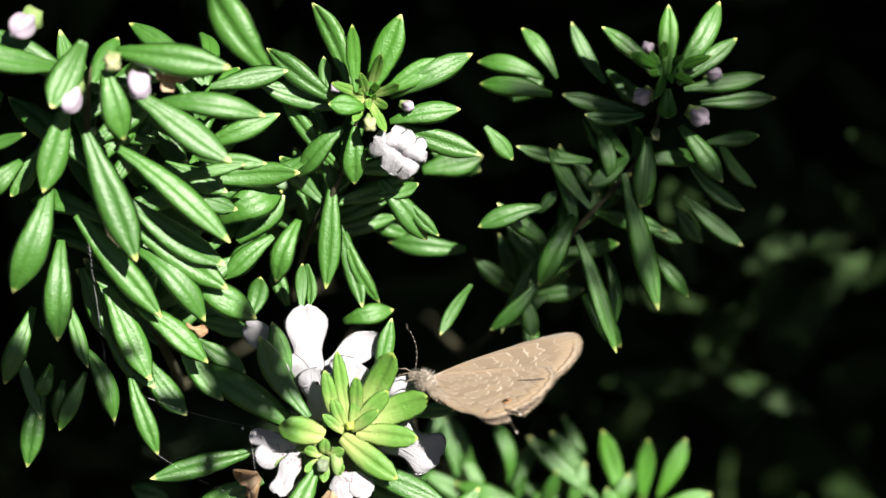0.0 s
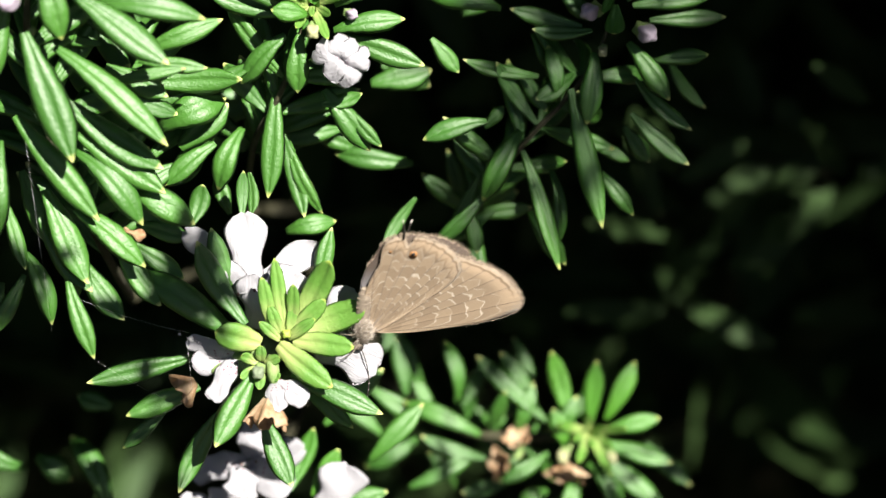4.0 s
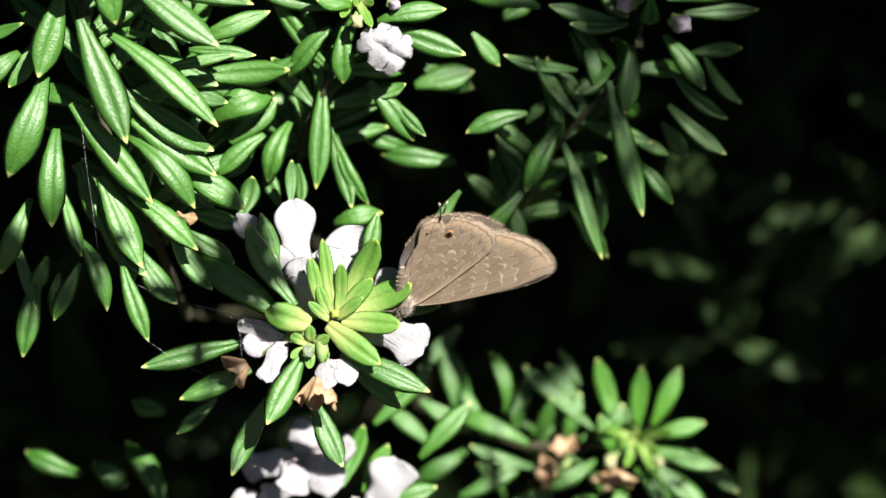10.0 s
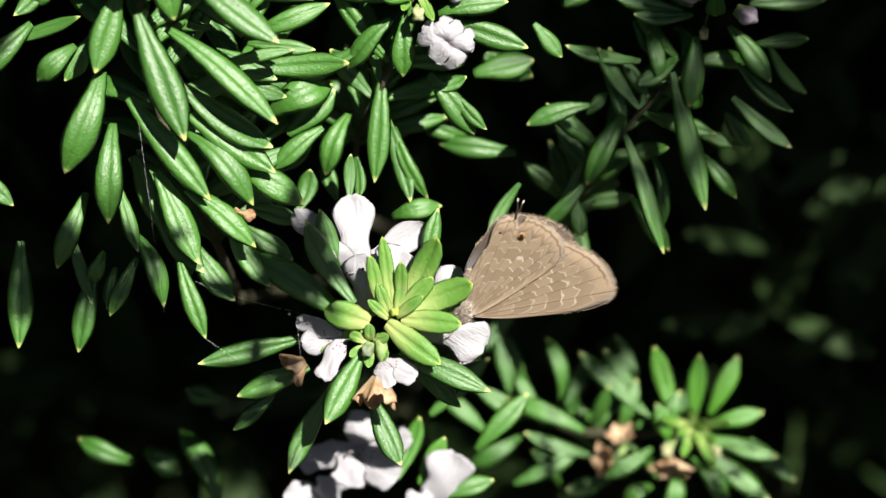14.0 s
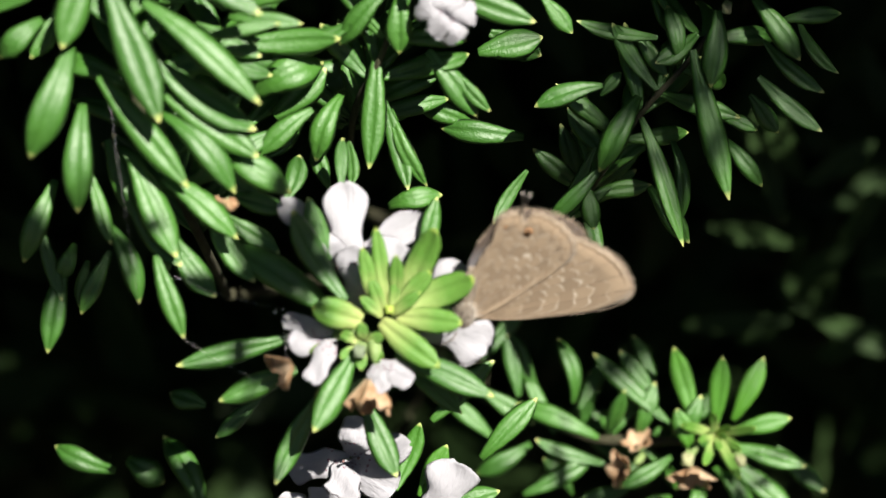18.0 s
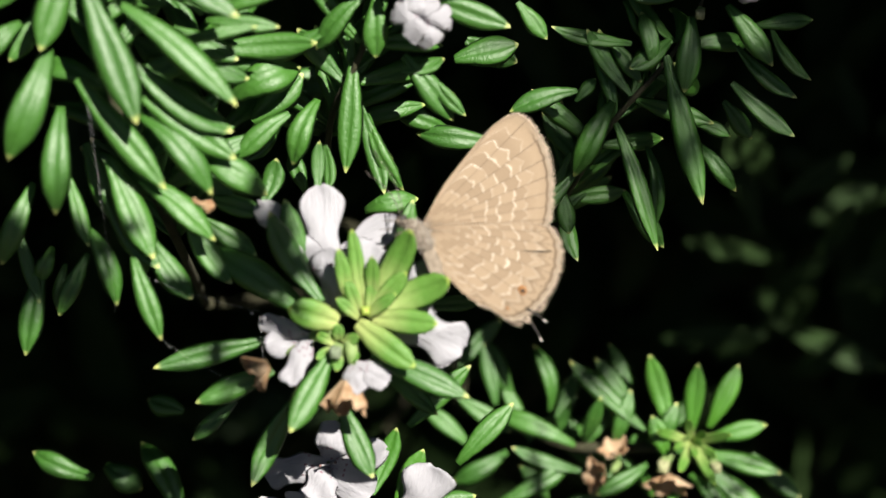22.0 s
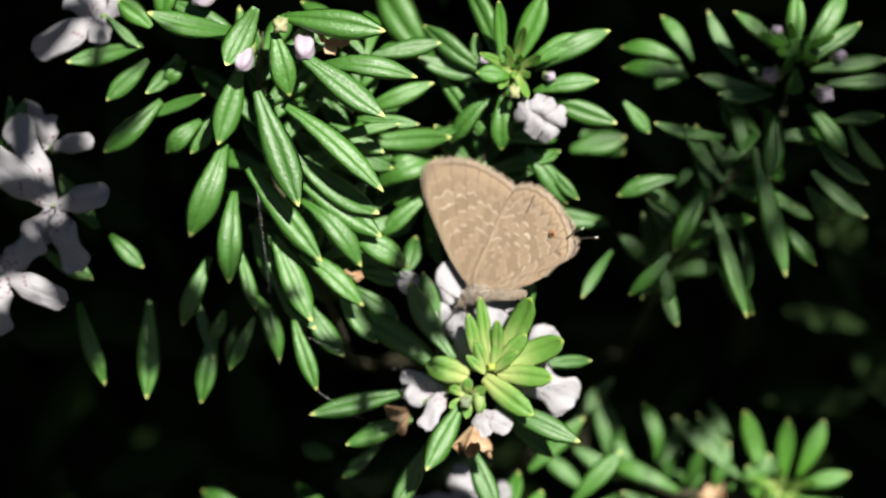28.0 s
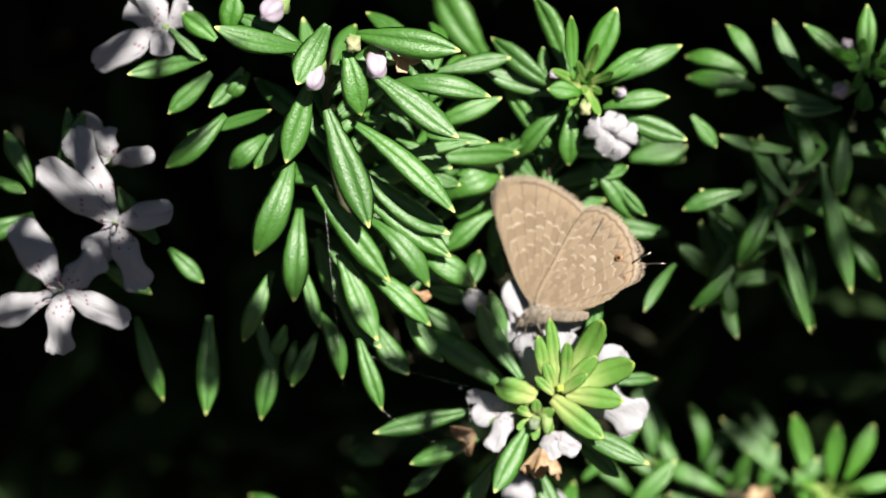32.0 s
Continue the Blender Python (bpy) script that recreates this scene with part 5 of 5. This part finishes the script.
def hair_bm(count):
    """Short tapering hairs standing off the thorax and lying back over the wing roots."""
    rnd = random.Random(11)
    bm = bmesh.new()
    for _ in range(count):
        d = Vector((rnd.uniform(-1, 0.7), rnd.gauss(0, 0.7), rnd.gauss(0.2, 0.7))).normalized()
        root = Vector((d.x * 1.5, d.y * 0.66, d.z * 0.8))
        way = (d + Vector((-0.5, 0, 0.35)) + Vector([rnd.gauss(0, 0.35) for _ in range(3)])).normalized()
        tip = root + way * rnd.uniform(0.25, 0.65)
        a = way.orthogonal().normalized() * 0.020
        b = way.cross(a)
        base = [bm.verts.new((root + q) * MM) for q in (a, b * 0.87 - a * 0.5, -b * 0.87 - a * 0.5)]
        end = bm.verts.new(tip * MM)
        for k in range(3):
            bm.faces.new((base[k], base[(k + 1) % 3], end))
    return bm


def build_butterfly():
    thorax = ellipsoid(butterfly, "thorax", (-0.5, 0, -0.55), (3.2, 1.4, 1.7), FUR, "furry grey thorax")
    part("hair", hair_bm(420), HAIR, thorax, "shaggy pale grey hair")
    abdomen = ellipsoid(butterfly, "abdomen", (-3.4, 0, -0.95), (4.7, 0.6, 1.25), ABDOMEN, "plump tan ringed abdomen", -14)
    BODY.append(abdomen)
    for i in range(5):
        x = -2.1 + 0.5 * i
        w = math.sqrt(max(0.05, 1 - (x / 2.5) ** 2))
        bm = bmesh.new()
        bmesh.ops.create_uvsphere(bm, u_segments=14, v_segments=6, radius=0.5)
        for v in bm.verts:
            v.co = Vector((v.co.x * 0.2, v.co.y * 0.66 * w, v.co.z * 1.42 * w)) * MM
        part("ring", bm, ABDOMEN, abdomen).location = (x * MM, 0, 0)
    head = ellipsoid(butterfly, "head", (1.15, 0, -1.0), (1.0, 1.1, 1.0), FUR)
    for s in (1, -1):
        ellipsoid(head, "eye", (0.1, 0.42 * s, 0.1), (0.55, 0.34, 0.68), BLACK, "large dark eye")
        reach = Vector((4.5, 1.7 * s, -1.2))
        curve = bend((0, 0, 0), reach, (0.3, 0, 0.4), 8)
        ant = part("antenna", tube_bm([p * MM for p in curve], [0.00005] * 9, 6), BLACK, butterfly, "thin black antenna with white rings")
        ant.location = ANTENNA_ROOT[s]
        ANTENNAE.append((ant, s))
        for p in curve[1:8]:
            aim(part("ring", egg_bm(0.12 * MM, 0.12 * MM, 2, 0, 8, 4), PALE, ant), p, reach)
        aim(part("club", egg_bm(0.8 * MM, 0.2 * MM, 2, 0, 8, 6), BLACK, ant), reach * 0.97, reach)
        for x, fx in ((0.8, 1.7), (0.2, 0.3), (-0.6, -1.3)):
            knee = Vector((x + (fx - x) * 0.4, 0.9 * s, -1.5))
            leg = tube_bm([Vector((x, 0.4 * s, -1.0)) * MM, knee * MM, Vector((fx, 1.0 * s, -2.5)) * MM], [0.00007, 0.00005, 0.00003], 6)
            part("leg", leg, FUR, butterfly, "pale banded leg")
        for name, outline, away, ragged in (("forewing", FORE, 0.06, 1.0), ("hindwing", HIND if s > 0 else HIND_TORN, 0.14, 1.6)):
            wing = part(name, mesh_of(name, wing_bm(outline, s, away, ragged), WING_UPPER, WING_UNDER, FRINGE), None, butterfly,
                        "brown wing underside with pale wavy bars")
            WINGS.append((wing, s))
            part("fringe", fringe_bm(outline, s, away, 420, random.Random(21)), FRINGE, wing, "pale hairy wing fringe")
            if name == "hindwing":
                base, tip = (Vector((-9.8, 0.3 * s, 3.1)), Vector((-11.2, 0.4 * s, 3.65))) if s > 0 else (Vector((-10.3, 0.3 * s, 2.95)), Vector((-12.1, 0.4 * s, 2.92)))
                curve = [p * MM for p in bend(base, tip, (0, 0, 0.08), 5)]
                part("tail", tube_bm(curve, [0.00010 - 0.000010 * i for i in range(6)], 6), BLACK, wing, "thread-like black tail with a pale tip")
                aim(part("tail_tip", egg_bm(0.4 * MM, 0.13 * MM, 2, 0, 8, 5), PALE, wing, "white tip of the tail"), tip, tip - base)
                if s > 0:
                    slit = tube_bm([Vector(p) * MM for p in ((-5.86, 0.25 * s, 5.7), (-6.6, 0.27 * s, 6.75), (-7.1, 0.28 * s, 7.6))], [0.00002, 0.00006, 0.00003], 6)
                    part("slit", slit, BLACK, wing, "small dark tear")
                part("eyespot", disc_bm(-8.42, 3.74, 0.40, s, 0.24), ORANGE, wing, "brown-orange eyespot with a dark centre")
                part("pupil", disc_bm(-8.5, 3.72, 0.19, s, 0.28), BLACK, wing)
                part("eyespot", disc_bm(-9.0, 1.9, 0.14, s, 0.24), ORANGE, wing)
                part("pupil", disc_bm(-9.0, 1.9, 0.05, s, 0.28), BLACK, wing)


WINGS, ANTENNAE, BODY = [], [], []
ANTENNA_ROOT = {k: Vector((1.4, 0.3 * k, -0.75)) * MM for k in (1, -1)}
build_butterfly()


def motions():
    walk(butterfly, [
        (0, pose(0.00857, 0.00375, 0.60452, 84.0, 16.5, 109.0)),
        (0.5, pose(0.00908, 0.00349, 0.60382, 94.2, 31.8, 105.2)),
        (1, pose(0.00904, 0.00301, 0.60231, 101.3, 55.0, 113.5)),
        (1.5, pose(0.00881, 0.00286, 0.60119, 95.6, 67.1, 103.9)),
        (2, pose(0.00848, 0.00190, 0.60125, 89.5, 84.8, 97.0)),
        (3.5, pose(0.00882, 0.00134, 0.60172, 60.8, 86.4, 71.2)),
        (6, pose(0.00801, 0.00172, 0.60108, 79.5, 83.8, 86.8)),
        (7, pose(0.00783, 0.00187, 0.60123, 94.0, 82.0, 100.0)),
        (8, pose(0.00793, 0.00203, 0.60146, 86.2, 79.9, 93.0)),
        (9, pose(0.00850, 0.00202, 0.60247, 57.4, 68.4, 75.3)),
        (10, pose(0.00812, 0.00220, 0.60163, 72.2, 76.7, 86.7)),
        (11, pose(0.00783, 0.00194, 0.60133, 83.0, 78.6, 98.7)),
        (12, pose(0.00756, 0.00217, 0.60048, 148.0, 79.5, 163.0)),
        (13, pose(0.00802, 0.00205, 0.60043, 157.5, 82.6, 173.8)),
        (14, pose(0.00797, 0.00204, 0.60046, 157.1, 84.2, 171.9)),
        (17, pose(0.00798, 0.00219, 0.60055, 114.7, 86.2, 127.6)),
        (18, pose(0.00814, 0.00180, 0.60030, 139.3, 84.5, 153.1)),
        (18.5, pose(0.00829, 0.00218, 0.60105, 79.8, 73.6, 96.9)),
        (19, pose(0.00805, 0.00373, 0.60331, 79.7, 45.0, 98.5)),
        (19.5, pose(0.00768, 0.00341, 0.60390, 87.3, 28.7, 107.4)),
        (20, pose(0.00881, 0.00429, 0.60506, 88.8, 0.6, 101.8)),
        (20.5, pose(0.00873, 0.00443, 0.60516, 89.6, -1.6, 101.9)),
        (21, pose(0.00770, 0.00392, 0.60568, 78.0, -11.4, 109.7)),
        (21.5, pose(0.00745, 0.00371, 0.60632, 70.2, -19.7, 111.0)),
        (22, pose(0.00617, 0.00532, 0.60660, 76.5, -33.9, 134.1)),
        (22.5, pose(0.00346, 0.00610, 0.60792, 65.8, -23.9, 139.2)),
        (23, pose(0.00227, 0.00633, 0.60809, 62.1, -12.0, 138.6)),
        (23.5, pose(0.00187, 0.00633, 0.60803, 60.8, -14.3, 144.5)),
        (24, pose(0.00060, 0.00607, 0.60778, 59.6, -7.7, 156.8)),
        (25, pose(-0.00003, 0.00570, 0.60668, 48.8, 12.5, 169.2)),
        (28, pose(-0.00004, 0.00583, 0.60673, 44.4, 18.3, 170.2)),
        (31, pose(-0.00054, 0.00558, 0.60685, 49.8, 20.1, 165.8)),
        (32, pose(-0.00054, 0.00558, 0.60685, 49.8, 20.1, 165.8)),
    ])
    for abdomen in BODY:
        walk(abdomen, [(t, pose(x * MM, 0, z * MM, 0, a, 0)) for t, x, z, a in ((0, -3.0, -0.35, 4), (20, -3.0, -0.35, 4), (21.5, -3.1, -0.8, -14), (23.5, -3.2, -0.9, -12), (32, -3.2, -0.8, -8))])
    for antenna, s in ANTENNAE:
        walk(antenna, [(t, pose(*ANTENNA_ROOT[s], 0, a, 0)) for t, a in ((0, -30), (1, -15), (19, -15), (20.5, -18), (23.4, -30), (24.6, -50), (32, -50))])
    for wing, s in WINGS:
        tuck = 1 if wing.name.startswith("fore") else 0
        walk(wing, [(t, pose(0, 0, 0, -s * ((0.15 + 0.2 * a if tuck else a) - 0.6), -tuck * b, 0)) for t, a, b in (
            (0, 1, 21), (0.4, 1, 20.5), (0.9, 4, 20.5), (1.6, 1, 20.5), (18.3, 1, 20.5), (18.6, 3, 20.5), (19.0, 13, 18), (19.6, 8, 15), (20, 1, 9.7), (20.5, 1, 5.9), (21, 1, 0), (32, 1, 0))])


motions()
